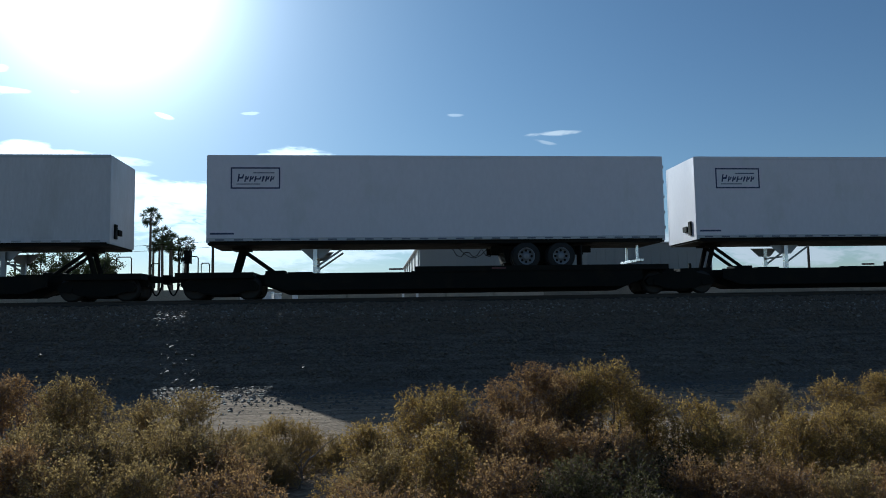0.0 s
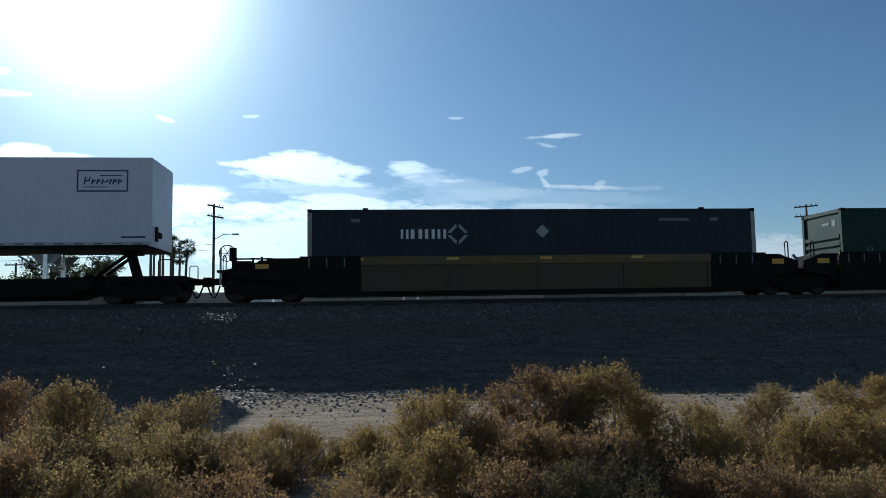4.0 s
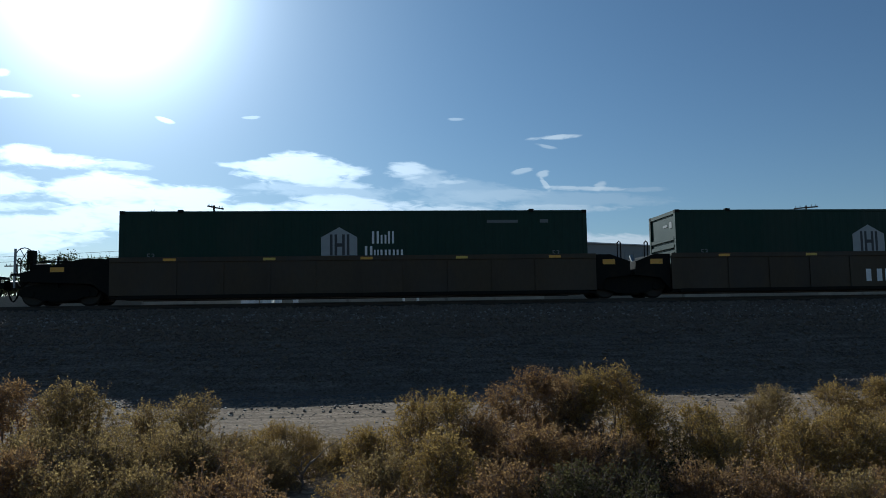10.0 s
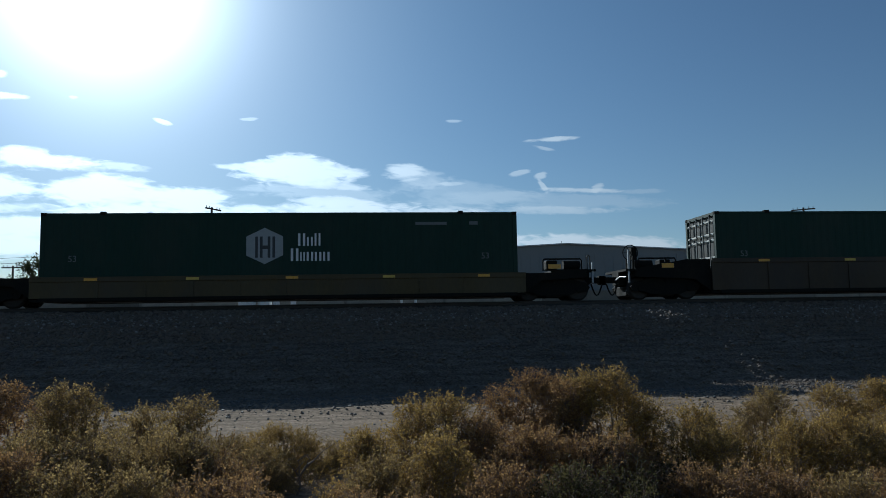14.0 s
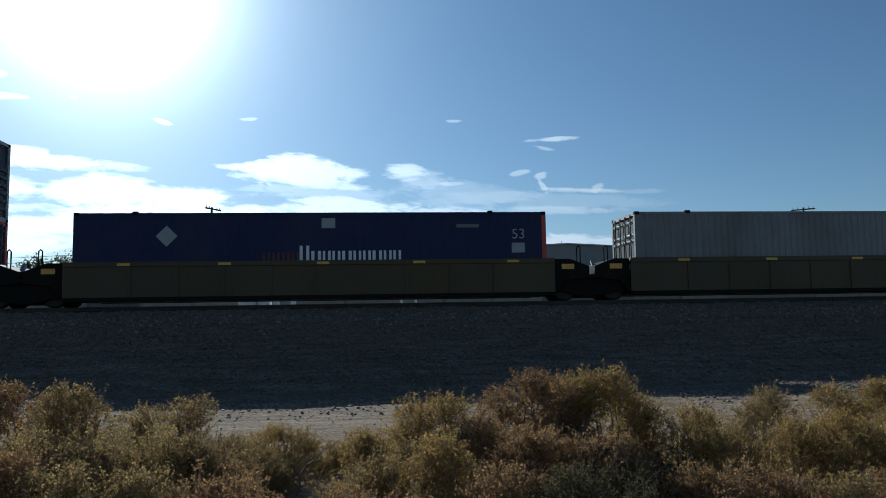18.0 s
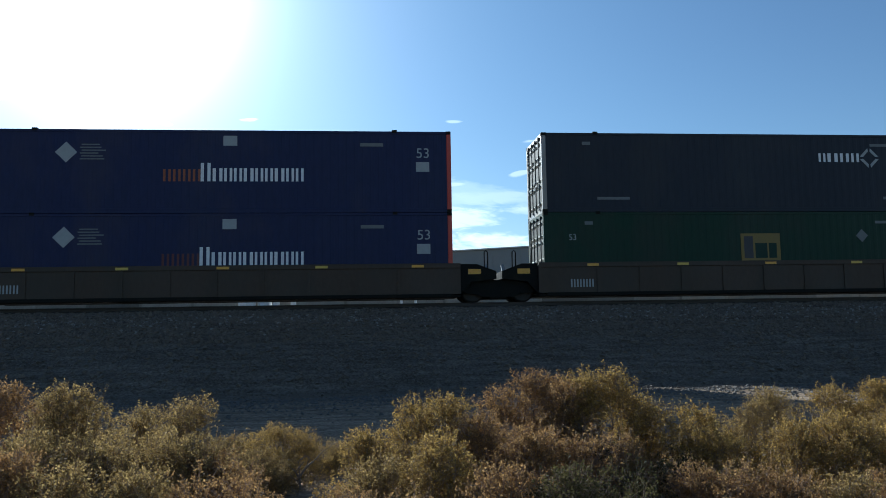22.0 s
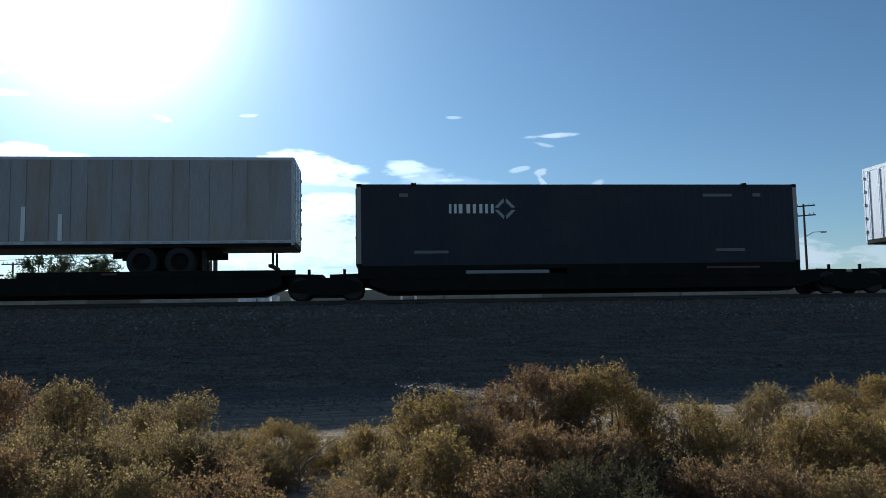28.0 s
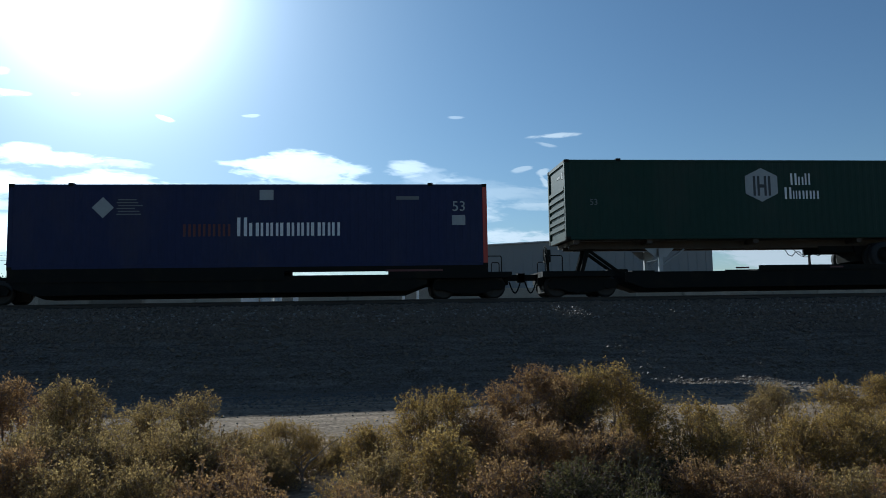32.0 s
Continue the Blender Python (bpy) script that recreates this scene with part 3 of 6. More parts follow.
def corrugated(x0, x1, z0, z1, y, depth, pitch=0.28, flip=1):
    bm = bmesh.new()
    xs, x = [], x0
    while x < x1 - 0.01:
        for dx, d in ((0, 0), (pitch * 0.36, 0), (pitch * 0.5, 1), (pitch * 0.86, 1)):
            if x + dx < x1:
                xs.append((x + dx, d))
        x += pitch
    xs.append((x1, 0))
    lo = [bm.verts.new((a, y + flip * depth * d, z0)) for a, d in xs]
    hi = [bm.verts.new((a, y + flip * depth * d, z1)) for a, d in xs]
    for i in range(len(xs) - 1):
        bm.faces.new((lo[i], lo[i + 1], hi[i + 1], hi[i]) if flip > 0 else (lo[i + 1], lo[i], hi[i], hi[i + 1]))
    return bm


def ridge(xa, xb, y0, y1, z0, z1):
    """A pressed ridge: sloping top and bottom, proud of the leaf by its narrow face (xb)."""
    bm, t = bmesh.new(), (z1 - z0) * 0.42
    a = [bm.verts.new((x, y0, z)) for x, z in ((xa, z0), (xb, z0 + t), (xb, z1 - t * 0.6), (xa, z1))]
    b = [bm.verts.new((x, y1, z)) for x, z in ((xa, z0), (xb, z0 + t), (xb, z1 - t * 0.6), (xa, z1))]
    for q in range(4):
        bm.faces.new((a[q], a[(q + 1) % 4], b[(q + 1) % 4], b[q]))
    bm.faces.new(a[::-1]), bm.faces.new(b)
    bmesh.ops.recalc_face_normals(bm, faces=bm.faces[:])
    return bm


def door_end(parent, x, sgn, z0, h, mat, bar_mat, ridge_mat=None):
    """Two leaves with pressed cross ridges, hinges and four locking rods."""
    for s in (-1, 1):
        ya, yb = (0.015, W - 0.13) if s > 0 else (-W + 0.13, -0.015)
        door = part("door", bx(bmesh.new(), min(x, x + sgn * 0.05), max(x, x + sgn * 0.05), ya, yb, z0 + 0.16, z0 + h - 0.14), mat, parent)
        if ridge_mat:
            for zc in (0.3, 0.95, 1.16, 1.8, 2.02, 2.5):
                zz = z0 + zc * (h - 0.2) / 2.7
                part("ridge", ridge(x - sgn * 0.001, x - sgn * 0.055, ya + 0.06, yb - 0.06, zz, zz + 0.13), ridge_mat, door)
        for yy in (s * 0.28, s * 0.85):
            part("locking_rod", tube(bmesh.new(), (x - sgn * 0.075, yy, z0 + 0.1), (x - sgn * 0.075, yy, z0 + h - 0.08), 0.035 if mat is rib_white else 0.024, 6), bar_mat, door)
        part("door_handle", box(min(x - sgn * 0.11, x - sgn * 0.07), max(x - sgn * 0.11, x - sgn * 0.07), min(s * 0.28, s * 0.7), max(s * 0.28, s * 0.7), z0 + 1.05, z0 + 1.1), bar_mat, door)
        for k in range(4):
            zz, yh = z0 + 0.35 + k * (h - 0.75) / 3, s * (W - 0.15)
            part("hinge", box(min(x - sgn * 0.04, x), max(x - sgn * 0.04, x), yh - 0.06, yh + 0.06, zz, zz + 0.09), bar_mat, door)


def rib_end(parent, x, sgn, z0, h, mat, panel):
    """Front wall: flat panel above, horizontal ribs below."""
    bm = bx(bmesh.new(), min(x, x + sgn * 0.05), max(x, x + sgn * 0.05), -W + 0.13, W - 0.13, z0 + 0.15, z0 + h - 0.13)
    wall = part("end_wall", bm, mat, parent)
    top = z0 + h - 0.95
    for k in range(6):
        za = top - 0.28 * k
        if za < z0 + 0.3:
            break
        xa, xb = sorted((x - sgn * 0.06, x - sgn * 0.001))
        b2 = bx(bmesh.new(), xa, xb, -W + 0.2, W - 0.2, za - 0.13, za)
        part("rib", b2, mat, wall)
    if panel:
        xa, xb = sorted((x - sgn * 0.012, x - sgn * 0.001))
        part("emblem", bx(bmesh.new(), xa, xb, -0.85, -0.62, z0 + h - 0.62, z0 + h - 0.38), dim_mark, wall)
        part("emblem", bx(bmesh.new(), xa, xb, -0.45, 0.0, z0 + h - 0.54, z0 + h - 0.45), dim_mark, wall)


def container(label, paint, posts, left="ribs", right="doors", pitch=0.28, depth=0.009, height=2.9, panel=False, rib_mat=None):
    c = thing("shipping_container", label, "container", "containers on the train")
    h = height
    for y in (-W, W - 0.12):
        part("bottom_rail", box(0.16, L - 0.16, y, y + 0.12, 0.0, 0.16, 0.01), paint, c)
        part("top_rail", box(0.16, L - 0.16, y + 0.001, y + 0.119, h - 0.1, h - 0.004, 0.01), paint, c)
    for x in (0.0, L - 0.16):
        tint = paint if posts is stack_red and x == 0 else posts
        for y in (-W, W - 0.15):
            part("corner_post", box(x, x + 0.16, y - 0.004, y + 0.154, 0.1, h - 0.1, 0.012), tint, c)
        part("end_sill", box(x + 0.01, x + 0.15, -W + 0.15, W - 0.15, 0.0, 0.16), tint, c)
        part("end_header", box(x + 0.01, x + 0.15, -W + 0.15, W - 0.15, h - 0.13, h - 0.003), tint, c)
    cast = shared("corner_casting", lambda: box(-0.09, 0.09, -0.085, 0.085, -0.06, 0.06, 0.012), black_steel)
    for x in (0.09, L - 0.09):
        for y in (-W + 0.08, W - 0.08):
            part("corner_casting", cast, None, c, at=(x, y, h - 0.05))
            part("corner_casting", cast, None, c, at=(x, y, 0.06))
    for x in (2.0, L - 2.0):
        part("lifting_casting", cast, None, c, "stacking fitting on the top rail", at=(x, -W + 0.08, h - 0.012))
        part("lifting_casting", cast, None, c, "stacking fitting on the top rail", at=(x, W - 0.08, h - 0.012))
    key = (paint.name, pitch, depth, h)
    part("side_wall", shared(("side_wall", "near") + key, lambda: corrugated(0.16, L - 0.16, 0.16, h - 0.1, -W + 0.012, depth, pitch), paint), None, c)
    part("side_wall", shared(("side_wall", "far") + key, lambda: corrugated(0.16, L - 0.16, 0.16, h - 0.1, W - 0.012, depth, pitch, -1), paint), None, c)
    part("roof", box(0.1, L - 0.1, -W + 0.1, W - 0.1, h - 0.05, h - 0.02), paint, c)
    part("floor", box(0.1, L - 0.1, -W + 0.1, W - 0.1, 0.1, 0.15), black_steel, c)
    for x, sgn, kind in ((0.06, 1, left), (L - 0.06, -1, right)):
        if kind == "ribs":
            rib_end(c, x, sgn, 0, h, paint, panel)
        else:
            # left ends face the sun: their ridges take the painted sunlit colour
            door_end(c, x, sgn, 0, h, paint if paint is rib_white or sgn < 0 else door_grey, door_rod if paint is not rib_white else dim_mark, None if paint is rib_white else door_sunlit if sgn > 0 else paint)
    if rib_mat:
        for k in range(26):
            x = 0.62 + k * 0.595
            part("side_post", box(x, x + 0.09, -W - 0.018, -W + 0.02, 0.17, h - 0.1), rib_mat, c)
    return c


FACE = -W + 0.008


def hub_logo(c, x, z, size=1.0, hexagon=False, mat=None):
    """White house or hexagon emblem with a dark H inside, and two short rows of letter blocks."""
    mat = mat or pale_mark
    s, y = size, FACE
    if hexagon:
        pts = [(x, z + 0.3 * s), (x + 0.62 * s, z), (x + 1.24 * s, z + 0.3 * s), (x + 1.24 * s, z + 0.95 * s), (x + 0.62 * s, z + 1.25 * s), (x, z + 0.95 * s)]
    else:
        pts = [(x, z), (x + 1.24 * s, z), (x + 1.24 * s, z + 0.85 * s), (x + 0.62 * s, z + 1.2 * s), (x, z + 0.85 * s)]
    emblem = flat(c, pts, y, mat, "emblem", "pale emblem with a dark upright mark")
    for dx in (0.3, 0.46, 0.72, 0.88):
        part("emblem_bar", box(x + dx * s, x + (dx + 0.09) * s, y - 0.009, y - 0.0052, z + 0.22 * s, z + 0.95 * s), emblem_dark, emblem)
    part("emblem_bar", box(x + 0.5 * s, x + 0.76 * s, y - 0.0085, y - 0.0051, z + 0.52 * s, z + 0.64 * s), emblem_dark, emblem)
    bars(c, x + 1.75 * s, z + 0.62 * s, y, [(0.24, 0.06, 1.2), (0.2, 0.06, 0.85), (0.2, 0.06, 1.2)], 0.36 * s, white_mark)
    bars(c, x + 1.5 * s, z + 0.1 * s, y, [(0.26, 0.06, 1.2), (0.16, 0.06, 0.85), (0.22, 0.06, 0.85), (0.22, 0.06, 0.85), (0.22, 0.06, 0.85)], 0.36 * s, white_mark)


def diamond_logo(c, x, z, mat):
    """Row of pale letter blocks and a hollow diamond of four bars."""
    y = FACE
    bars(c, x, z - 0.16, y, [(0.27, 0.08, 1), (0.4, 0.1, 1), (0.34, 0.1, 1), (0.3, 0.1, 1)], 0.33, white_mark)
    cx, cz, r = x + 2.0, z, 0.42
    for a in range(4):
        ang = math.pi / 2 * a
        p, q = (cx + r * math.cos(ang), cz + r * math.sin(ang)), (cx + r * math.cos(ang + math.pi / 2), cz + r * math.sin(ang + math.pi / 2))
        p2, q2 = ((p[0] - cx) * 0.66 + cx, (p[1] - cz) * 0.66 + cz), ((q[0] - cx) * 0.66 + cx, (q[1] - cz) * 0.66 + cz)
        k = 0.12
        lerp = lambda a, b, t: (a[0] + (b[0] - a[0]) * t, a[1] + (b[1] - a[1]) * t)
        flat(c, [lerp(p, q, k), lerp(p, q, 1 - k), lerp(p2, q2, 1 - k), lerp(p2, q2, k)], y, mat, "emblem_bar")


def placard(c, x, z, mat=None, r=0.24):
    flat(c, [(x - r, z), (x, z - r), (x + r, z), (x, z + r)], FACE, mat or pale_mark, "diamond_placard", "small pale diamond placard")


def number53(c, x, z, mat, size=0.36):
    part("size_number", text_bm("53", size), mat, c, "painted number 53", at=(x, FACE - 0.004, z))


def small_writing(c, h=2.9, both=True):
    strip_text(c, L - 3.6, h - 0.45, FACE, 1.1, 0.1, dim_mark)
    strip_text(c, L - 1.7, h - 0.45, FACE, 0.3, 0.12, dim_mark)
    strip_text(c, L - 3.2, 0.45, FACE, 1.1, 0.1, dim_mark)
    if both:
        strip_text(c, 2.0, 0.45, FACE, 1.2, 0.1, dim_mark)
        strip_text(c, 1.5, h - 0.45, FACE, 0.3, 0.12, dim_mark)


def umax(x=10.9, right="ribs", mark=8.25):
    c = container("dark slate corrugated container with pale corner posts", umax_dark, silver, "doors", right)
    diamond_logo(c, x, 2.02, pale_mark)
    if mark:
        placard(c, mark, 2.1)
    small_writing(c)
    return c


def stacktrain(dia=True, faded=False, gold=False):
    c = container("deep blue corrugated container with red posts at its plain end", stack_blue, stack_red, "doors", "doors")
    placard(c, 3.05, 2.1, r=0.36)
    if dia:
        for k in range(6):
            strip_text(c, 3.5 + 0.05 * (k % 2), 1.85 + 0.1 * k, FACE, 0.8 - 0.1 * (k % 3), 0.04, dim_mark)
    bars(c, 6.25 if not faded else 5.7, 1.1, FACE, word(4 if not faded else 5, 0.25, 0.08), 0.42, (faded_orange if gold else rust_mark))
    bars(c, 7.5, 1.1, FACE, [(0.33, 0.07, 1.4)] + [(0.27 + 0.06 * (i % 3 == 0), 0.06, 1) for i in range(9)], 0.46, white_mark)
    flat(c, [(8.25, 2.35), (8.72, 2.35), (8.72, 2.7), (8.25, 2.7)], FACE, pale_mark, "notice_panel", "small white notice panel")
    number53(c, L - 1.25, 1.95, pale_mark, 0.5)
    flat(c, [(L - 1.25, 1.45), (L - 0.78, 1.45), (L - 0.78, 1.8), (L - 1.25, 1.8)], FACE, pale_mark, "notice_panel", "small white notice panel")
    strip_text(c, L - 3.2, 2.35, FACE, 0.8, 0.12, dim_mark)
    return c


def emp(panel=True, x=10.7, dim=False):
    c = container("forest green corrugated container", emp_green, emp_green, "doors", "doors")
    z = 1.1 if dim else 1.55
    if panel:
        p = flat(c, [(x, z), (x + 1.5, z), (x + 1.5, z + 1.0), (x, z + 1.0)], FACE, faded_gold if dim else gold_mark, "logo_panel", "square gold panel with dark letter blocks")
        for i, (dx, wd, hh) in enumerate(((0.12, 0.34, 0.8), (0.54, 0.46, 0.55), (1.06, 0.3, 0.55))):
            part("letter_bar", box(x + dx, x + dx + wd, FACE - 0.009, FACE - 0.0052, z + 0.1, z + 0.1 + hh), (hub_green if dim else navy_mark) if i else dark_mark, p)
    placard(c, 12.0 if dim else 4.9, 2.0 if dim else 2.2, dim_mark)
    number53(c, L - 1.4, 1.9, pale_mark, 0.3)
    number53(c, 0.9, 1.9, pale_mark, 0.3)
    small_writing(c)
    return c


def hub(red=False, hexagon=False, x=6.75, left="ribs", z=1.12):
    paint = hub_red if red else hub_green
    c = container("rust red corrugated container with a pale house emblem" if red else "dark green corrugated container with a pale emblem", paint, paint, left, "ribs", panel=left == "ribs")
    hub_logo(c, x, z, 1.0, hexagon, pale_mark)
    if red:
        bars(c, x + 3.2, z + 0.1, FACE, word(3, 0.18, 0.06), 0.3, pale_mark)
    number53(c, 0.9, 1.25, dim_mark, 0.3)
    number53(c, L - 1.3, 1.25, dim_mark, 0.3)
    small_writing(c, both=False)
    return c


TYRE = lambda: lathe_y(bmesh.new(), [(-0.14, 0.3), (-0.14, 0.44), (-0.11, 0.5), (0.11, 0.5), (0.14, 0.44), (0.14, 0.3), (-0.1399, 0.2999)], 24, False)
RIM = lambda: lathe_y(bmesh.new(), [(-0.142, 0.305), (-0.135, 0.27), (-0.05, 0.255), (-0.03, 0.24), (-0.045, 0.15), (-0.11, 0.13), (-0.13, 0.1), (-0.13, 0.004)], 24, False)


def road_wheel(parent, x, y, z, rim):
    t = part("wheel", shared("tyre", TYRE, rubber, True), None, parent, "black tyre on a road wheel", at=(x, y, z))
    ob = part("rim", shared(("rim", rim.name), RIM, rim, True), None, t)
    if y > 0:
        ob.rotation_euler = (0, 0, math.pi)
    if rim is rim_metal:
        for k in range(8):
            a = k * math.pi / 4
            part("hub_hole", shared("hub_hole", lambda: tube(bmesh.new(), (0, -0.012, 0), (0, 0.01, 0), 0.045, 8), black_steel), None, t, at=(0.2 * math.cos(a), (-0.04 if y < 0 else 0.04), 0.2 * math.sin(a)))


def running_gear(tr, F, rim, xw=(11.06, 12.32), z=-0.45):
    """Tandem axle slider under the rear, landing legs, bumper and mud flaps, all below the box."""
    a, b = sorted((F(9.9), F(13.6)))
    part("slider_beam", box(a, b, 0.45, 0.55, -0.28, -0.04), black_steel, tr)
    sub = part("slider_beam", box(a, b, -0.55, -0.45, -0.28, -0.04), black_steel, tr)
    for xx in xw:
        part("axle", tube(bmesh.new(), (F(xx), -1.0, z), (F(xx), 1.0, z), 0.07), black_steel, sub)
        for y in (-1.13, -0.8, 0.8, 1.13):
            road_wheel(tr, F(xx), y, z, rim if abs(y) > 1 else black_steel)
    a, b = sorted((F(xw[0] - 0.75), F(xw[1] + 0.65)))
    # black block: suspension and the shadow between the wheels in one solid
    part("suspension", prism(bmesh.new(), [(a, -0.04), (a + 0.12, -0.62), (b - 0.12, -0.62), (b, -0.04)], -0.62, 0.62), black_steel, tr)
    for y in (-1.2, 0.6):
        a, b = sorted((F(13.05), F(13.09)))
        part("mud_flap", box(a, b, y, y + 0.6, -0.85, -0.05), rubber, tr)
    for y in (-0.75, 0.75):
        leg = part("landing_leg", box(F(3.63) - 0.07, F(3.63) + 0.07, y - 0.07, y + 0.07, -0.95, -0.1), bright_metal if rim is rim_metal else lamp_metal, tr)
        part("leg_foot", box(F(3.63) - 0.15, F(3.63) + 0.15, y - 0.12, y + 0.12, -1.0, -0.951), black_steel, leg)
        part("leg_brace", tube(bmesh.new(), (F(3.63), y, -0.75), (F(4.55), y, -0.12), 0.035, 6), lamp_metal, leg)
        part("leg_gusset", prism(bmesh.new(), [(F(3.1), -0.08), (F(4.2), -0.08), (F(3.9), -0.4), (F(3.45), -0.4)], y + 0.08, y + 0.11), lamp_metal, leg)
    part("leg_crossbar", tube(bmesh.new(), (F(3.63), -0.7, -0.5), (F(3.63), 0.7, -0.5), 0.035, 6), lamp_metal, tr)
    gm = bright_metal if rim is rim_metal else black_steel
    a, b = sorted((F(15.25), F(15.4)))
    guard = part("rear_guard", box(a, b, -1.1, 1.1, -0.66, -0.551, 0.015), gm, tr)
    for y in (-0.6, 0.55):
        a, b = sorted((F(15.3), F(15.38)))
        part("guard_post", box(a, b, y, y + 0.06, -0.551, -0.04), gm, guard)
    part("air_hose", polytube(bmesh.new(), [(F(8.5 + 0.15 * k), -0.6, -0.12 - 0.3 * abs(math.sin(k * 0.9))) for k in range(11)], 0.018, 5), black_steel, tr)
    part("air_hose", polytube(bmesh.new(), [(F(8.7 + 0.12 * k), -0.75, -0.1 - 0.36 * math.sin(math.pi * k / 9)) for k in range(10)], 0.015, 5), black_steel, tr)


def trailer(label, paint, front_left=True, rim=None, marks=white_mark, rear=None, h=2.94, seams=0):
    """Van trailer 53 feet long; z = 0 is the bottom of the box's dark underframe, 0.2 the bottom of its white side."""
    F = (lambda x: x) if front_left else (lambda x: L - x)
    rim = rim or black_steel
    tr = thing("semi_trailer", label, "trailer", "trailers on the train")
    z0 = 0.2
    for y in (-W, W - 0.03):
        part("side_wall", box(0.06, L - 0.06, y, y + 0.03, z0 + 0.001, z0 + h - 0.08), paint, tr)
        part("top_rail", box(0.02, L - 0.02, y - 0.008, y + 0.038, z0 + h - 0.11, z0 + h, 0.01), rib_grey if paint is not white_paint else white_paint, tr)
        part("bottom_rail", box(0.02, L - 0.02, y - 0.01, y + 0.04, z0 - 0.05, z0 + 0.06, 0.008), rib_grey if paint is not dirty_white else dirty_white, tr)
    part("roof", box(0.03, L - 0.03, -W + 0.03, W - 0.03, z0 + h - 0.04, z0 + h - 0.01), paint, tr)
    part("underframe", box(0.04, L - 0.04, -W + 0.03, W - 0.03, 0.03, z0), black_steel, tr)
    a, b = sorted((F(0.0), F(0.05)))
    fr = part("front_wall", box(a, b, -W + 0.1, W - 0.1, z0 - 0.1, z0 + h - 0.02), paint, tr)
    for y in (-W - 0.004, W - 0.1):
        a, b = sorted((F(-0.005), F(0.1)))
        part("corner_post", box(a, b, y, y + 0.104, z0 - 0.1, z0 + h - 0.02, 0.015), paint, tr)
    a, b = sorted((F(-0.06), F(0.0)))
    part("air_coupling", box(a, b, -0.55, -0.2, z0 + 0.25, z0 + 0.45), black_steel, fr)
    part("air_coupling", box(a, b, -0.9, -0.7, z0 + 0.1, z0 + 0.6), black_steel, fr)
    for s in (-1, 1):
        a, b = sorted((F(L - 0.06), F(L - 0.01)))
        ya, yb = (0.01, W - 0.1) if s > 0 else (-W + 0.1, -0.01)
        d = part("rear_door", box(a, b, ya, yb, z0 + 0.02, z0 + h - 0.14), paint, tr)
        for yy in (0.3 * s, 0.95 * s):
            part("lock_rod", tube(bmesh.new(), (F(L + 0.02), yy, z0 + 0.05), (F(L + 0.02), yy, z0 + h - 0.15), 0.02, 6), bright_metal, d)
        for k in range(5):
            zz = z0 + 0.3 + 0.55 * k
            a, b = sorted((F(L - 0.03), F(L + 0.035)))
            part("hinge", box(a, b, s * W - 0.06 * s - 0.05, s * W - 0.06 * s + 0.05, zz, zz + 0.1), lamp_metal, d)
    for y in (-W - 0.003, W - 0.1):
        a, b = sorted((F(L - 0.11), F(L)))
        part("rear_post", box(a, b, y, y + 0.103, z0 - 0.12, z0 + h - 0.02, 0.012), rib_grey if paint is not white_paint else white_paint, tr)
    a, b = sorted((F(L - 0.11), F(L)))
    part("rear_header", box(a, b, -W + 0.1, W - 0.1, z0 + h - 0.14, z0 + h - 0.005), rib_grey, tr)
    part("rear_sill", box(a, b, -W + 0.1, W - 0.1, z0 - 0.14, z0 + 0.02), black_steel, tr)
    dash = shared(("marker_strip", marks.name), lambda: box(0, 0.3, -W - 0.016, -W - 0.0105, z0 - 0.03, z0 + 0.02), marks)
    for k in range(25):
        part("marker_strip", dash, None, tr, at=(0.3 + 0.635 * k, 0, 0))
    for k in range(seams):
        x = (k + 1) * L / (seams + 1)
        part("panel_seam", box(x, x + 0.03, -W - 0.004, -W + 0.002, z0 + 0.061, z0 + h - 0.111), paint, tr)
    running_gear(tr, F, rim)
    return tr, F


def premier_logo(tr, F, z=1.97):
    """A thin dark outlined frame holding a slanted row of letter blocks over a fine line."""
    x0, x1 = sorted((F(0.8), F(2.48)))
    y = -W - 0.001
    for a, b, c, d in ((x0, x1, z + 0.69, z + 0.74), (x0, x1, z - 0.01, z + 0.04), (x0, x0 + 0.05, z + 0.04, z + 0.69), (x1 - 0.05, x1, z + 0.04, z + 0.69)):
        part("logo_frame_bar", box(a, b, y - 0.004, y, c, d), navy_mark, tr)
    x = x0 + 0.22
    for i, wd in enumerate((0.2, 0.13, 0.13, 0.22, 0.08, 0.13, 0.13)):
        hh, t, zb = 0.27 if i == 0 else 0.19, 0.05, z + 0.24
        bm = prism(bmesh.new(), [(x, zb), (x + t, zb), (x + t + 0.045, zb + hh), (x + 0.045, zb + hh)], y - 0.004, y)
        prism(bm, [(x + t, zb + hh * 0.38), (x + wd, zb + hh * 0.38), (x + wd + 0.04, zb + hh * 0.95), (x + wd, zb + hh * 0.95), (x + wd - 0.04, zb + hh * 0.6), (x + t + 0.02, zb + hh * 0.6)], y - 0.004, y)
        part("letter_bar", bm, navy_mark, tr)
        x += wd + 0.035
    part("logo_line", box(x0 + 0.75, x1 - 0.2, y - 0.004, y, z + 0.53, z + 0.56), navy_mark, tr)
    part("logo_line", box(x0 + 0.2, x0 + 1.0, y - 0.004, y, z + 0.14, z + 0.17), navy_mark, tr)
    xa = sorted((F(0.12), F(1.0)))
    strip_text(tr, xa[0], 0.38, y, 0.8, 0.06, navy_mark)


def premier(front_left=True):
    tr, F = trailer("clean white dry van trailer with a thin framed logo", white_paint, front_left, rim_metal, grey_mark)
    premier_logo(tr, F)
    return tr


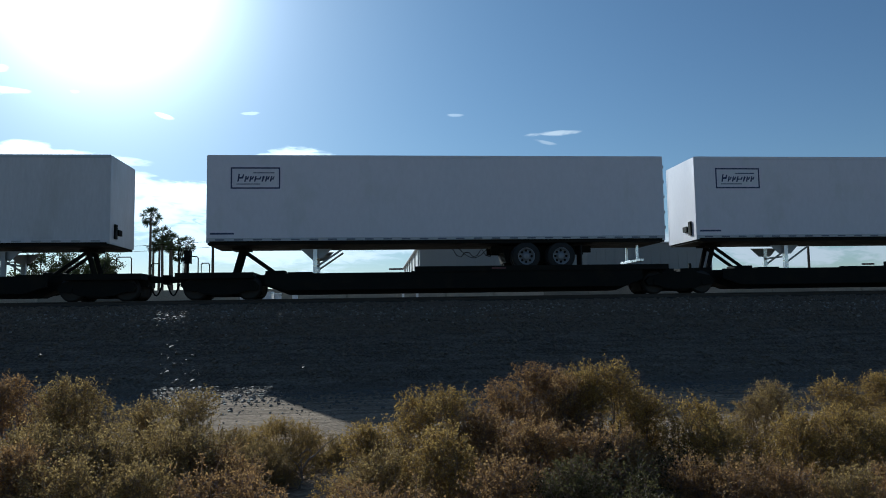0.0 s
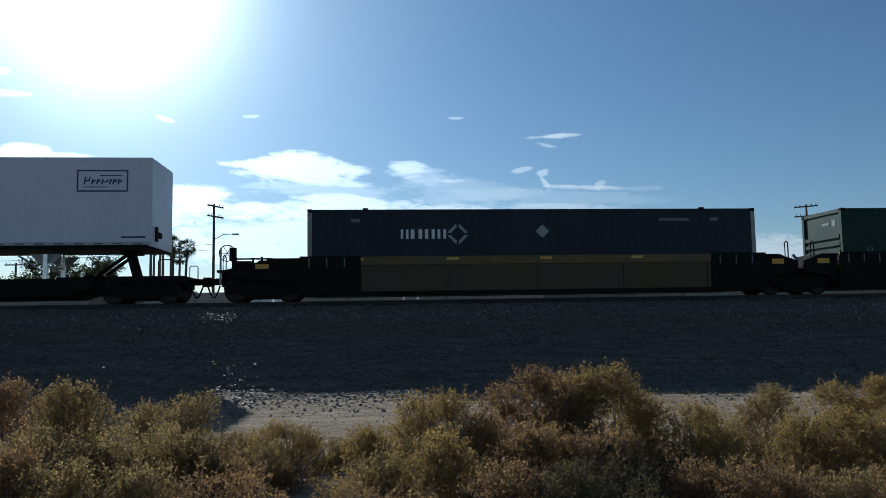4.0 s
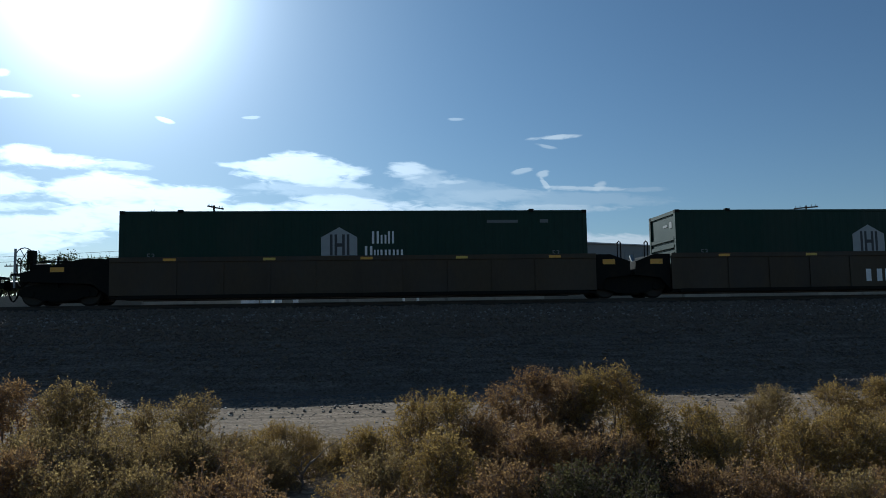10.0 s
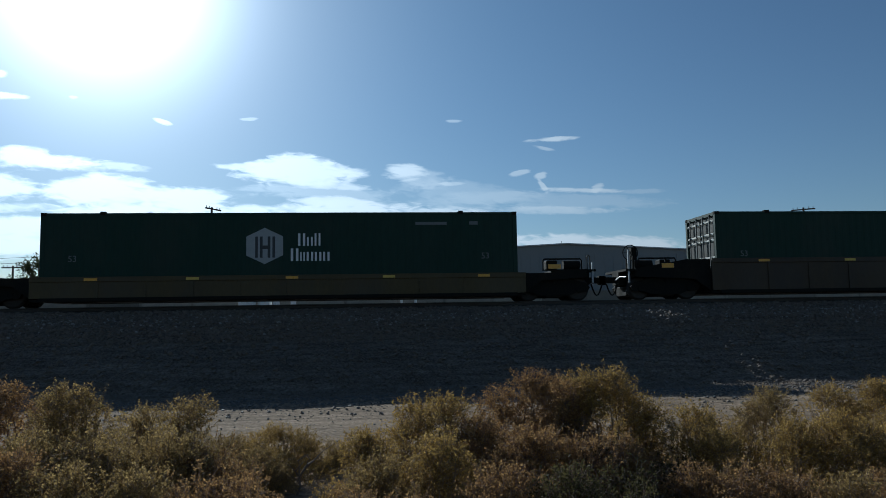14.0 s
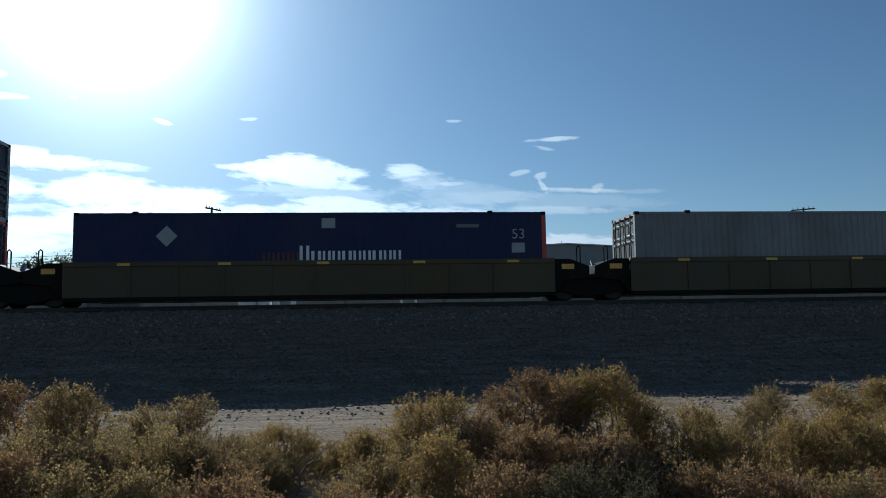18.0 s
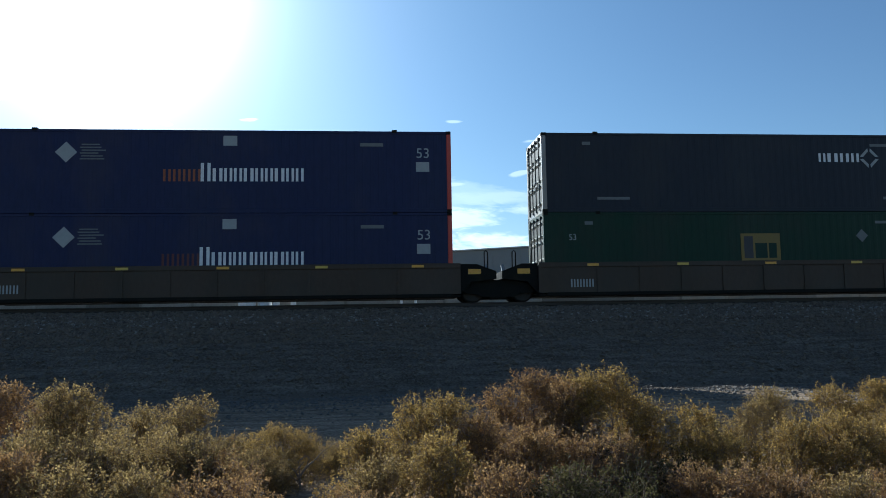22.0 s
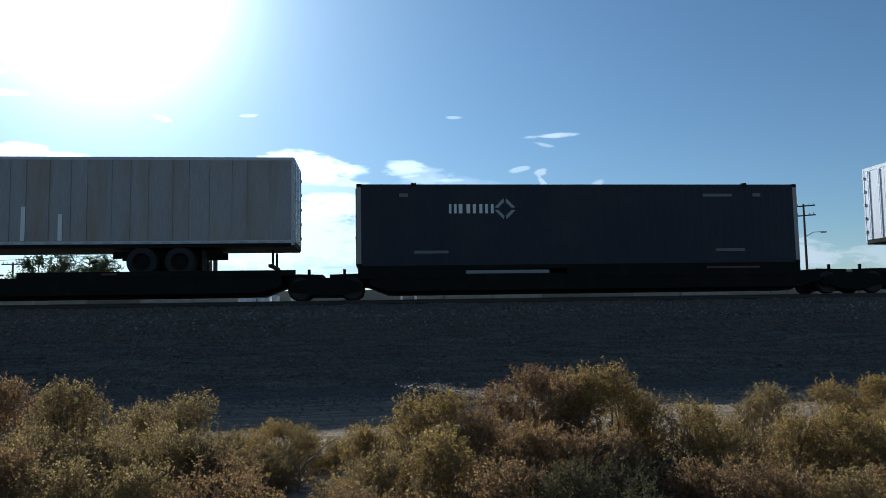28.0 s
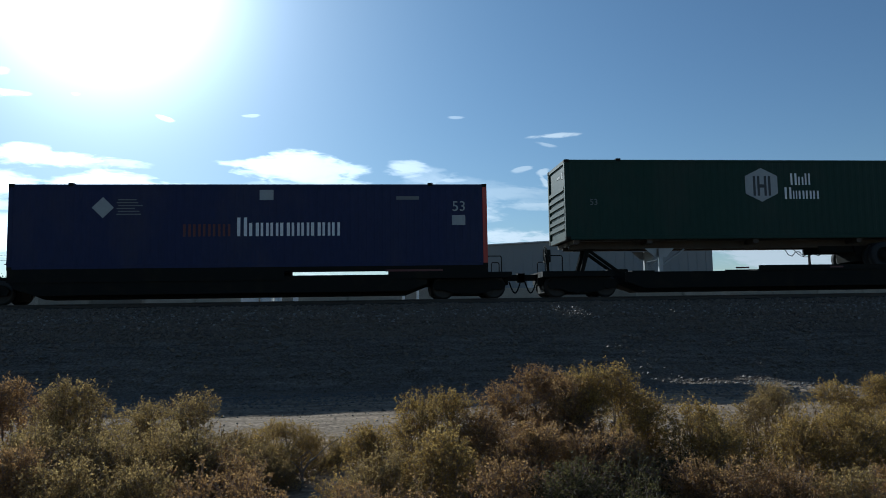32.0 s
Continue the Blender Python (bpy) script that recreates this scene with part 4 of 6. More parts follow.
def plain(front_left=True, seams=12, text_x=13.4):
    tr, F = trailer("weathered white dry van trailer without a logo", dirty_white, front_left, None, pale_mark, seams=seams)
    strip_text(tr, F(text_x), 0.62, -W - 0.004, 0.5, 0.1, dim_mark)
    return tr


def yellow_trailer(lettered):
    tr, F = trailer("yellow sheet-and-post van trailer with grey ribs", yellow_panel, True, None, gold_mark)
    y = -W - 0.001
    part("upper_band", box(0.1, L - 0.1, y - 0.012, y, 2.82, 3.02), rib_grey, tr)
    part("lower_band", box(0.1, L - 0.1, y - 0.012, y, 0.262, 0.56), rib_grey, tr)
    if lettered:
        xs = [0.45 + 0.58 * k for k in range(27)]
    else:
        xs = [0.5, 1.1, 1.45, 1.9, 2.6, 3.45, 4.2, 4.75, 5.3] + [6.1 + 1.18 * k for k in range(9)] + [10.3, 12.1]
    for x in xs:
        part("side_post", box(x, x + 0.13, y - 0.03, y, 0.57, 2.81), rib_grey, tr)
    x = 1.75
    hook = [(1.35, 2.52), (0.32, 2.52), (0.12, 2.45), (0.02, 2.3), (0.0, 2.12), (0.02, 1.94), (0.12, 1.8), (0.3, 1.72), (0.55, 1.72), (0.55, 1.86), (0.36, 1.86),
            (0.26, 1.92), (0.22, 2.02), (0.22, 2.2), (0.28, 2.32), (0.4, 2.36), (1.35, 2.36)]
    flat(tr, [(x + a, b) for a, b in hook], y - 0.031, red_mark, "emblem", "dark red hooked company emblem")
    for a, b, c, d in ((0.42, 1.32, 2.14, 2.28), (0.42, 0.6, 1.96, 2.06), (0.74, 0.96, 1.72, 2.06), (1.06, 1.32, 1.9, 2.06)):
        part("emblem_bar", box(x + a, x + b, y - 0.037, y - 0.031, c, d), emblem_ink, tr)
    if lettered:
        for x0, count in ((3.3, 7), (5.42, 9)):
            for k in range(count):
                xa, bm = x0 + 0.265 * k, bmesh.new()
                for q in (0.0, 0.12):
                    prism(bm, [(xa + q, 1.8), (xa + q + 0.075, 1.8), (xa + q + 0.16, 2.22), (xa + q + 0.085, 2.22)], y - 0.036, y - 0.031)
                part("letter_bar", bm, dark_mark, tr)
    for dx in (0, 0.5):
        flat(tr, [(8.05 + dx - 0.2, 0.95), (8.05 + dx, 0.75), (8.05 + dx + 0.2, 0.95), (8.05 + dx, 1.15)], y - 0.031, pale_mark, "diamond_placard")
    if not lettered:
        skirt(tr)
        flat(tr, [(13.0, 1.9), (13.9, 1.9), (13.9, 2.65), (13.0, 2.65)], y - 0.002, gold_mark, "patch_panel", "paler yellow repair panel")
    return tr


def skirt(tr, mat=None):
    mat = mat or skirt_grey
    part("side_skirt", prism(bmesh.new(), [(4.1, 0.02), (11.0, 0.02), (10.75, -0.72), (5.7, -0.72)], -W + 0.05, -W + 0.08), mat, tr, "aerodynamic side skirt panel")
    part("side_skirt", prism(bmesh.new(), [(4.1, 0.02), (11.0, 0.02), (10.75, -0.72), (5.7, -0.72)], W - 0.08, W - 0.05), mat, tr)


def werner_trailer():
    tr, F = trailer("white van trailer with an orange lettered block and slogan", white_paint, True, None, grey_mark, seams=14)
    y = -W - 0.005
    x = 0.15
    for i, wd in enumerate((0.8, 0.44, 0.52, 0.52, 0.44, 0.48)):
        up = 0.12 * abs(i - 2.5) / 2.5
        part("letter_bar", prism(bmesh.new(), [(x, 2.14 + up * 0.2), (x + wd, 2.14 + up * 0.2), (x + wd, 2.82 + up), (x, 2.82 + up)], y - 0.004, y), orange_mark, tr)
        x += wd + 0.06
    part("slogan", text_bm("WE KEEP AMERICA MOVING", 0.238), navy_mark, tr, "dark blue painted slogan", at=(0.45, y - 0.004, 1.9))
    for k in range(5):
        part("letter_bar", box(-0.008, -0.001, -0.95 + 0.38 * k, -0.63 + 0.38 * k, 2.25, 2.62), orange_mark, tr)
    part("marking_bar", box(2.1, 2.14, y - 0.004, y, 1.25, 1.6), dark_mark, tr)
    bars(tr, 11.1, 0.75, y, [(0.13, 0.04, 1)] * 10, 0.2, dark_mark)
    skirt(tr, black_steel)
    return tr


def silver_trailer():
    tr, F = trailer("old dull aluminium trailer with vertical side posts", silver, True, None, pale_mark)
    y = -W - 0.001
    for k in range(23):
        x = 0.7 + 0.66 * k + 0.08 * math.sin(k * 2.3)
        part("side_post", box(x, x + 0.07, y - 0.025, y, 0.27, 3.02), silver, tr)
    for x, hh in ((4.8, 1.05), (5.98, 1.1), (7.16, 1.15), (8.35, 0.9)):
        part("repair_strip", box(x, x + 0.14, y - 0.03, y - 0.0255, 0.28, 0.28 + hh), white_far, tr, "bright new metal strip")
    strip_text(tr, 1.05, 0.75, y - 0.026, 0.4, 0.09, dark_mark)
    strip_text(tr, 1.05, 0.58, y - 0.026, 0.6, 0.09, dark_mark)
    return tr


def chassis_container():
    """A container on a road chassis; z = 0 is the underside as for a trailer."""
    c = hub(False, True, 6.75, "ribs", 1.35)
    tagged(c, "dark green container on a road chassis with wheels")
    for o in c.children:
        o.location.z += 0.2
    bm = bmesh.new()
    for y in (-0.5, 0.35):
        bx(bm, 0.3, L - 0.3, y, y + 0.15, -0.08, 0.19)
    for x in (0.3, 3.0, 7, 11, L - 0.5):
        bx(bm, x, x + 0.2, -1.2, 1.2, 0.05, 0.198)
    part("chassis_frame", bm, well_oxide, c, "rusty steel chassis frame")
    running_gear(c, lambda x: x, black_steel, (12.0, 13.2))
    return c


def load(make, s, lift, pitch=0.0):
    MOVING.append((make, s, lift, pitch))


# ---- the train: wagons ----
def bogie(parent, x):
    """Two side frames, bolster and two wheelsets; the wheels stand on the rails."""
    b = part("bogie", shared("bogie", lambda: bx(bmesh.new(), -0.2, 0.2, -1.05, 1.05, 0.5, 0.8), black_steel), None, parent, "black cast bogie", at=(x, 0, 0.1))
    # added black block behind the wheels, keeps the bright background from showing through
    part("brake_rigging", shared("brake_rigging", lambda: box(-1.3, 1.3, -0.6, 0.6, 0.16, 0.55, 0.05), black_steel), None, b)
    part("spring_nest", shared("spring_nest", lambda: box(-0.32, 0.32, -1.02, -0.8, 0.15, 0.6, 0.03), black_steel), None, b)
    def frame_side():
        bm = prism(bmesh.new(), [(-1.3, 0.5), (-1.2, 0.34), (-0.85, 0.34), (-0.55, 0.22), (0.55, 0.22), (0.85, 0.34), (1.2, 0.34), (1.3, 0.5), (1.15, 0.66), (0.5, 0.82), (-0.5, 0.82), (-1.15, 0.66)], -0.07, 0.07)
        for q in (-0.9, 0.9):
            tube(bm, (q, -0.1, 0.45), (q, 0.1, 0.45), 0.13, 10)
        return bm
    for y in (-1.0, 1.0):
        part("side_frame", shared("side_frame", frame_side, black_steel), None, b, at=(0, y, 0))
    for q in (-0.9, 0.9):
        part("axle", shared("bogie_axle", lambda: tube(bmesh.new(), (0, -0.95, 0), (0, 0.95, 0), 0.08), wheel_steel), None, b, at=(q, 0, 0.45))
        for y, k in ((-0.75, 1), (0.75, -1)):
            w = part("wheel", shared("rail_wheel", lambda: lathe_y(bmesh.new(), [(-0.065, 0.345), (-0.065, 0.41), (0.035, 0.417), (0.045, 0.442), (0.07, 0.438), (0.07, 0.345), (0.03, 0.31), (0.03, 0.14), (-0.08, 0.13), (-0.08, 0.02)], 24), wheel_steel, True), None, b, at=(q, y, 0.455))
            if k < 0:
                w.rotation_euler = (0, 0, math.pi)


def rails_at(parent, x, z, top, wide=0.5, y=-1.15, r=0.02):
    """A hoop handrail: two posts and a top bar."""
    part("handrail", polytube(bmesh.new(), [(x, y, z - 0.04), (x, y, top - 0.06), (x + 0.04, y, top), (x + wide - 0.04, y, top), (x + wide, y, top - 0.06), (x + wide, y, z - 0.04)], r, 6), black_steel, parent)


def coupler(parent, x, out):
    bm = bx(bmesh.new(), min(x, x + 0.55 * out), max(x, x + 0.55 * out), -0.1, 0.1, 0.78, 1.0)
    bx(bm, min(x + 0.42 * out, x + 0.66 * out), max(x + 0.42 * out, x + 0.66 * out), -0.16, 0.16, 0.72, 1.05)
    part("coupler", bm, black_steel, parent)
    part("air_hose", polytube(bmesh.new(), [(x + out * (0.05 + 0.42 * k / 8), -0.35, 0.74 - 0.42 * math.sin(math.pi * k / 8)) for k in range(9)], 0.03, 6), black_steel, parent)


def brake_stand(parent, x, z, out, across=False):
    """Upright hand brake with its wheel on the end platform; across: the wheel faces along the track."""
    bm = bmesh.new()
    tube(bm, (x, -0.7, z), (x, -0.7, z + 0.75), 0.045, 6)
    bx(bm, x - 0.1, x + 0.1, -0.85, -0.55, z + 0.35, z + 0.8)
    st = part("brake_stand", bm, black_steel, parent)
    n, xx = 16, x + 0.16 * out
    bm = polytube(bmesh.new(), [(xx + 0.28 * math.cos(2 * math.pi * k / n), -0.9, z + 0.6 + 0.28 * math.sin(2 * math.pi * k / n)) for k in range(n)], 0.018, 5, True)
    for k in range(3):
        a = math.pi * k / 3
        tube(bm, (x + 0.16 * out + 0.28 * math.cos(a), -0.9, z + 0.6 + 0.28 * math.sin(a)), (x + 0.16 * out - 0.28 * math.cos(a), -0.9, z + 0.6 - 0.28 * math.sin(a)), 0.012, 5)
    if across:
        bm.transform(Matrix.Translation((xx, -0.9, 0)) @ Matrix.Rotation(radians(90), 4, "Z") @ Matrix.Translation((-xx, 0.9, 0)) @ Matrix.Translation((-0.2, 0, 0)))
    part("brake_wheel", bm, black_steel, st)


def spine_car(cargo, lj, rj, le, re, front_left=True, slit=(3.8, 7.4)):
    """One platform of a skeletal flat wagon. lj, rj: where it meets its neighbours; le, re: those ends are coupled."""
    car = thing("flat_wagon", "black skeletal spine wagon carrying " + ("a road trailer" if cargo == "trailer" else "a container"), "rail wagon", "wagons of the train")
    F = (lambda x: x) if front_left else (lambda x: L - x)
    a, b = lj + (0.55 if le else 0.12), rj - (0.55 if re else 0.12)
    ba, bb = (a + 1.5 if le else lj), (b - 1.5 if re else rj)      # bogie centres
    zb = 0.30
    part("centre_sill", prism(bmesh.new(), [(a, 0.62), (ba + 1.45, 0.6), (ba + 2.2, zb), (bb - 2.2, zb), (bb - 1.45, 0.6), (b, 0.62), (b, 1.0), (a, 1.0)], -0.45, 0.45), black_steel, car)
    for y in (-1.32, 1.24):
        part("side_sill", prism(bmesh.new(), [(ba + 1.5, 0.66), (ba + 2.2, 0.42), (bb - 2.2, 0.42), (bb - 1.5, 0.66), (bb - 1.5, 1.0), (ba + 1.5, 1.0)], y, y + 0.08), black_steel, car)
    for k in range(7):
        x = ba + 2.0 + k * (bb - ba - 4.0) / 6
        part("cross_member", box(x - 0.1, x + 0.1, -1.24, 1.24, 0.62, 0.98), black_steel, car)
    if cargo == "trailer":
        x0, x1 = sorted((F(7.1), F(16.2)))
        part("wheel_platform", box(x0, x1, -1.36, 1.36, 1.0, 1.05), black_steel, car)
        for y in (-1.36, 1.30):
            part("platform_edge", box(x0, x1, y, y + 0.06, 1.051, 1.19), black_steel, car)
        hitch = part("hitch_head", box(F(1.0) - 0.3, F(1.0) + 0.3, -0.4, 0.4, 1.88, 1.965), black_steel, car)
        for y in (-0.32, 0.32):
            part("hitch_post", tube(bmesh.new(), (F(0.78), y, 1.0), (F(1.04), y, 1.9), 0.09, 8), black_steel, car)
            part("hitch_brace", tube(bmesh.new(), (F(2.2), y, 1.05), (F(1.1), y, 1.85), 0.065, 8), black_steel, car)
        part("brace_foot", box(F(2.2) - 0.35, F(2.2) + 0.35, -0.35, 0.35, 1.0, 1.16, 0.03), black_steel, car)
        part("hitch_lock", box(F(3.0) - 0.35, F(3.0) + 0.5, -0.5, 0.5, 1.0, 1.09), black_steel, car)
        for x in (F(6.2), F(9.8)):
            part("reflector", box(x, x + 0.5, -1.366, -1.3601, 1.075, 1.135), rust_mark, car)
    else:
        for x in (0.05, 2.0, L - 2.4, L - 0.45):
            part("container_pedestal", box(x, x + 0.4, -1.3, 1.3, 1.0, 1.268), black_steel, car)
        for xa, xb in ((0.05, slit[0]), (slit[1], L - 0.05)):
            for y in (-1.36, 1.33):
                part("side_fairing", box(xa, xb, y, y + 0.03, 0.85, 1.3), black_steel, car)
        part("slot_plate", box(slit[0] + 0.001, slit[1] - 0.001, -1.36, -1.33, 1.16, 1.3), black_steel, car)
        part("edge_strip", box(L - 3.6, L - 1.6, -1.365, -1.361, 1.1, 1.17), rust_mark, car)
    for x, out, coupled in ((a, -1, le), (b, 1, re)):
        if coupled:
            xi, xo = sorted((x, x - out * 2.6))
            part("end_platform", box(xi, xo, -1.25, 1.25, 0.86, 1.06), black_steel, car)
            rails_at(car, x - out * 0.55 - 0.3, 1.06, 1.62)
            rails_at(car, x - out * 0.35, 1.06, 1.55, 0.3, 1.15)
            coupler(car, x, out)
            bogie(car, x - out * 1.5)
            if out < 0:
                brake_stand(car, x + 0.3, 1.06, out, True)
        else:
            xi, xo = sorted((x, x - out * 1.2))
            part("joint_casting", prism(bmesh.new(), [(xi, 0.75), (xo, 0.6), (xo, 1.08), (xi, 1.05)] if out < 0 else [(xi, 0.6), (xo, 0.75), (xo, 1.05), (xi, 1.08)], -0.8, 0.8), black_steel, car)
            part("joint_valve", tube(bmesh.new(), (x - out * 0.5, -0.5, 1.05), (x - out * 0.5, -0.5, 1.25), 0.06, 6), black_steel, car)
    if not re:
        bogie(car, rj)
    return car


def well_car(paint, top, lj, rj, le, re, dark_ends=False, marks=None, reflect=True, graffiti=False):
    car = thing("well_wagon", {"grimy_yellow_wagon_paint": "grimy yellow", "grimy_brown_wagon_paint": "dark grimy brown", "oxide_red_wagon_paint": "dull rusty brown"}[paint.name] + " well wagon with its container in the well", "rail wagon", "wagons of the train")
    zb, y = 0.31, -1.42
    a, b = lj + (0.55 if le else 0.1), rj - (0.55 if re else 0.1)
    x0, x1 = -0.25, L + 0.25
    for s in (-1, 1):
        yo, yi = (y, y + 0.05) if s < 0 else (-y - 0.05, -y)
        part("side_plate", box(x0, x1, yo, yi, zb + 0.12, top - 0.12), paint if not dark_ends else well_yellow, car)
        part("top_chord", box(x0, x1, yo - 0.04, yi + 0.02, top - 0.3 if dark_ends else top - 0.17, top, 0.012), chord_yellow if dark_ends else paint, car)
        part("bottom_chord", box(x0 + 0.3, x1 - 0.3, yo - 0.04, yi + 0.06, zb, zb + 0.13, 0.012), black_steel, car)
        if s < 0:
            n = 9 if not dark_ends else 5
            for k in range(n):
                x = 1.9 + k * (L - 3.8) / (n - 1)
                part("side_rib", box(x - 0.05, x + 0.05, yo - 0.035, yo - 0.001, zb + 0.131, top - (0.301 if dark_ends else 0.171)), paint, car)
    if dark_ends:
        for xa, xb in ((x0 + 0.001, 1.83), (14.36, x1 - 0.001)):
            part("end_panel", box(xa, xb, y - 0.06, y - 0.041, zb + 0.02, top + 0.02), black_steel, car)
            for k in range(3):
                part("end_stake", box(xa + 0.3 + 0.6 * k, xa + 0.34 + 0.6 * k, y - 0.07, y - 0.0605, top - 0.35, top - 0.05), dim_mark, car)
    part("well_floor", box(x0, x1, -1.37, 1.37, zb + 0.02, 0.396), black_steel, car)
    if reflect:
        for k in range(5):
            x = 1.5 + k * 3.3
            part("reflector", box(x, x + 0.42, y - 0.05, y - 0.0405, top - 0.14, top - 0.05), reflector_amber if k % 2 == 0 else gold_mark, car, "amber reflective plate")
    for x, xl, out, coupled in ((a, x0, -1, le), (b, x1, 1, re)):
        xe = x - out * 0.35 if coupled else x
        xm = xl
        length = abs(xe - xm)
        pts = [(xm, zb + 0.1), (xm, top - 0.02), (xm + out * min(0.9, length * 0.45), top - 0.02), (xe, top - 0.28 if not coupled else 1.25), (xe, 0.95), (xm + out * min(0.6, length * 0.3), 0.85)]
        part("end_bolster", prism(bmesh.new(), pts, -1.3, 1.3), black_steel, car)
        if coupled:
            xi, xo = sorted((x, x - out * 1.5))
            part("end_platform", box(xi, xo, -1.2, 1.2, 1.16, 1.24), black_steel, car)
            sill = sorted((x, x - out * 1.8))
            part("draft_sill", box(*sill, -0.35, 0.35, 0.7, 1.16), black_steel, car)
            coupler(car, x, out)
            rails_at(car, x - out * 0.25 - 0.05, 1.24, 1.75, 0.1)
            rails_at(car, x - out * 1.2 - 0.7, 1.24, 1.62, 1.4, -1.1, 0.032)
            for d, yy, zt in ((0.12, -1.2, top + 0.35), (0.85, 1.1, top + 0.2), (1.5, -1.18, top + 0.05)):
                part("end_post", box(x - out * d - 0.03, x - out * d + 0.03, yy, yy + 0.06, 0.75, zt), lamp_metal if d < 0.5 else black_steel, car, "upright grab post")
            part("brake_cylinder", tube(bmesh.new(), (x - out * 0.5, -0.8, 1.42), (x - out * 1.1, -0.8, 1.42), 0.16, 12), black_steel, car)
            part("valve_box", box(min(x - out * 1.35, x - out * 1.75), max(x - out * 1.35, x - out * 1.75), -1.0, -0.5, 1.24, 1.58, 0.03), black_steel, car)
            xa, xb = sorted((x - out * 1.3, x - out * 1.75))
            part("end_reflector", box(xa, xb, -1.309, -1.3005, 1.26, 1.42), reflector_amber, car)
            part("uncoupling_lever", polytube(bmesh.new(), [(x, -1.2, 0.95), (x + out * 0.04, -0.6, 0.98), (x + out * 0.1, -0.25, 0.86)], 0.02, 5), lamp_metal, car)
            bogie(car, x - out * 1.5)
            if out < 0 and not (paint is well_brown and top == 1.5):
                brake_stand(car, x + 0.45, 1.24, out)
            elif out > 0 and dark_ends:
                brake_stand(car, x - 0.75, 1.24, out)
            elif out > 0 and paint is well_oxide:
                brake_stand(car, x - 0.4, 1.24, out, True)
        else:
            xr = xe - out * 0.4
            part("handrail", polytube(bmesh.new(), [(xr, -1.15, top - 0.3), (xr, -1.15, top + 0.4), (xr + 0.06, -1.15, top + 0.46), (xr + 0.12, -1.15, top + 0.4), (xr + 0.12, -1.15, top - 0.3)], 0.024, 6), black_steel, car)
            part("joint_valve", tube(bmesh.new(), (xe - out * 0.2, -0.6, top - 0.3), (xe - out * 0.2, -0.3, top - 0.02), 0.08, 6), lamp_metal, car)
            part("end_reflector", box(min(xe - out * 1.0, xe - out * 0.55), max(xe - out * 1.0, xe - out * 0.55), -1.309, -1.3005, top - 0.38, top - 0.2), reflector_amber, car)
    if not re:
        bogie(car, rj)
    if marks:
        bars(car, marks[0], 0.62, y - 0.0, [(0.62, 0.12, 1)] * 3 if marks[1] == "big" else [(0.16, 0.06, 1)] * 4, 0.45 if marks[1] == "big" else 0.28, white_mark if marks[1] == "big" else pale_mark, "number_bar")
    if graffiti:
        spray(car, y - 0.04)
    return car


def spray(car, y):
    """Two rows of angular sprayed shapes along the side: pale fills over dark outlines, and a darker third group."""
    rng = random.Random(5)
    for x0, x1, n, mat, zc in ((1.95, 5.7, 4, graffiti_pale, 0.88), (6.2, 9.9, 4, graffiti_pale, 0.9), (13.1, 15.4, 4, graffiti_blue, 0.95)):
        wd = (x1 - x0) / n
        for i in range(n):
            xa, xb, lean = x0 + i * wd + 0.03, x0 + (i + 1) * wd - 0.05, rng.uniform(-0.1, 0.16)
            lo, hi, mid = zc - 0.5 + rng.uniform(-0.05, 0.08), zc + 0.42 + rng.uniform(-0.06, 0.08), (xa + xb) / 2
            notch, dent = rng.uniform(0.25, 0.6), rng.uniform(0.15, 0.4)
            pts = [(xa - 0.05, lo), (xa + 0.27 * wd, lo + 0.03), (mid - lean * 0.3, lo + dent), (xb - 0.27 * wd, lo - 0.04), (xb + 0.05, lo + 0.05),
                   (xb - 0.02 + lean * 0.5, zc + 0.05), (xb + lean, hi - 0.06), (xb - 0.25 * wd + lean, hi + 0.08), (mid + lean, hi - notch * 0.5), (xa + 0.22 * wd + lean, hi + 0.05), (xa - 0.06 + lean, hi - 0.02), (xa + 0.03, zc)]
            cx = mid + lean / 2
            out = flat(car, [(cx + (px - cx) * 1.13, zc + (pz - zc) * 1.1) for px, pz in pts], y, graffiti_dark, "sprayed_outline")
            part("sprayed_fill", prism(bmesh.new(), pts, y - 0.008, y - 0.0051), mat, out)
            for k in range(2):
                xx, zz = xa + wd * (0.25 + 0.3 * k) + rng.uniform(-0.04, 0.04), zc + rng.uniform(-0.22, 0.0)
                part("sprayed_stroke", prism(bmesh.new(), [(xx, zz), (xx + 0.06, zz), (xx + 0.06 + lean * 0.6, zz + 0.3), (xx + lean * 0.6, zz + 0.3)], y - 0.011, y - 0.0081), graffiti_dark, out)
    bars(car, 10.1, 0.95, y, [(0.17, 0.06, 1)] * 4 + [(0.12, 0.11, 1)] + [(0.17, 0.06, 1)] * 6, 0.24, rust_mark, "number_bar")


# ---- the train: order of wagons and loads ----
def P(front_left=True):
    return [(lambda: premier(front_left), 1.97)]


SP, WY, WB, WO, DK = "spine", "yellow", "brown", "oxide", "dark_ends"
BOTTOM = 0.4
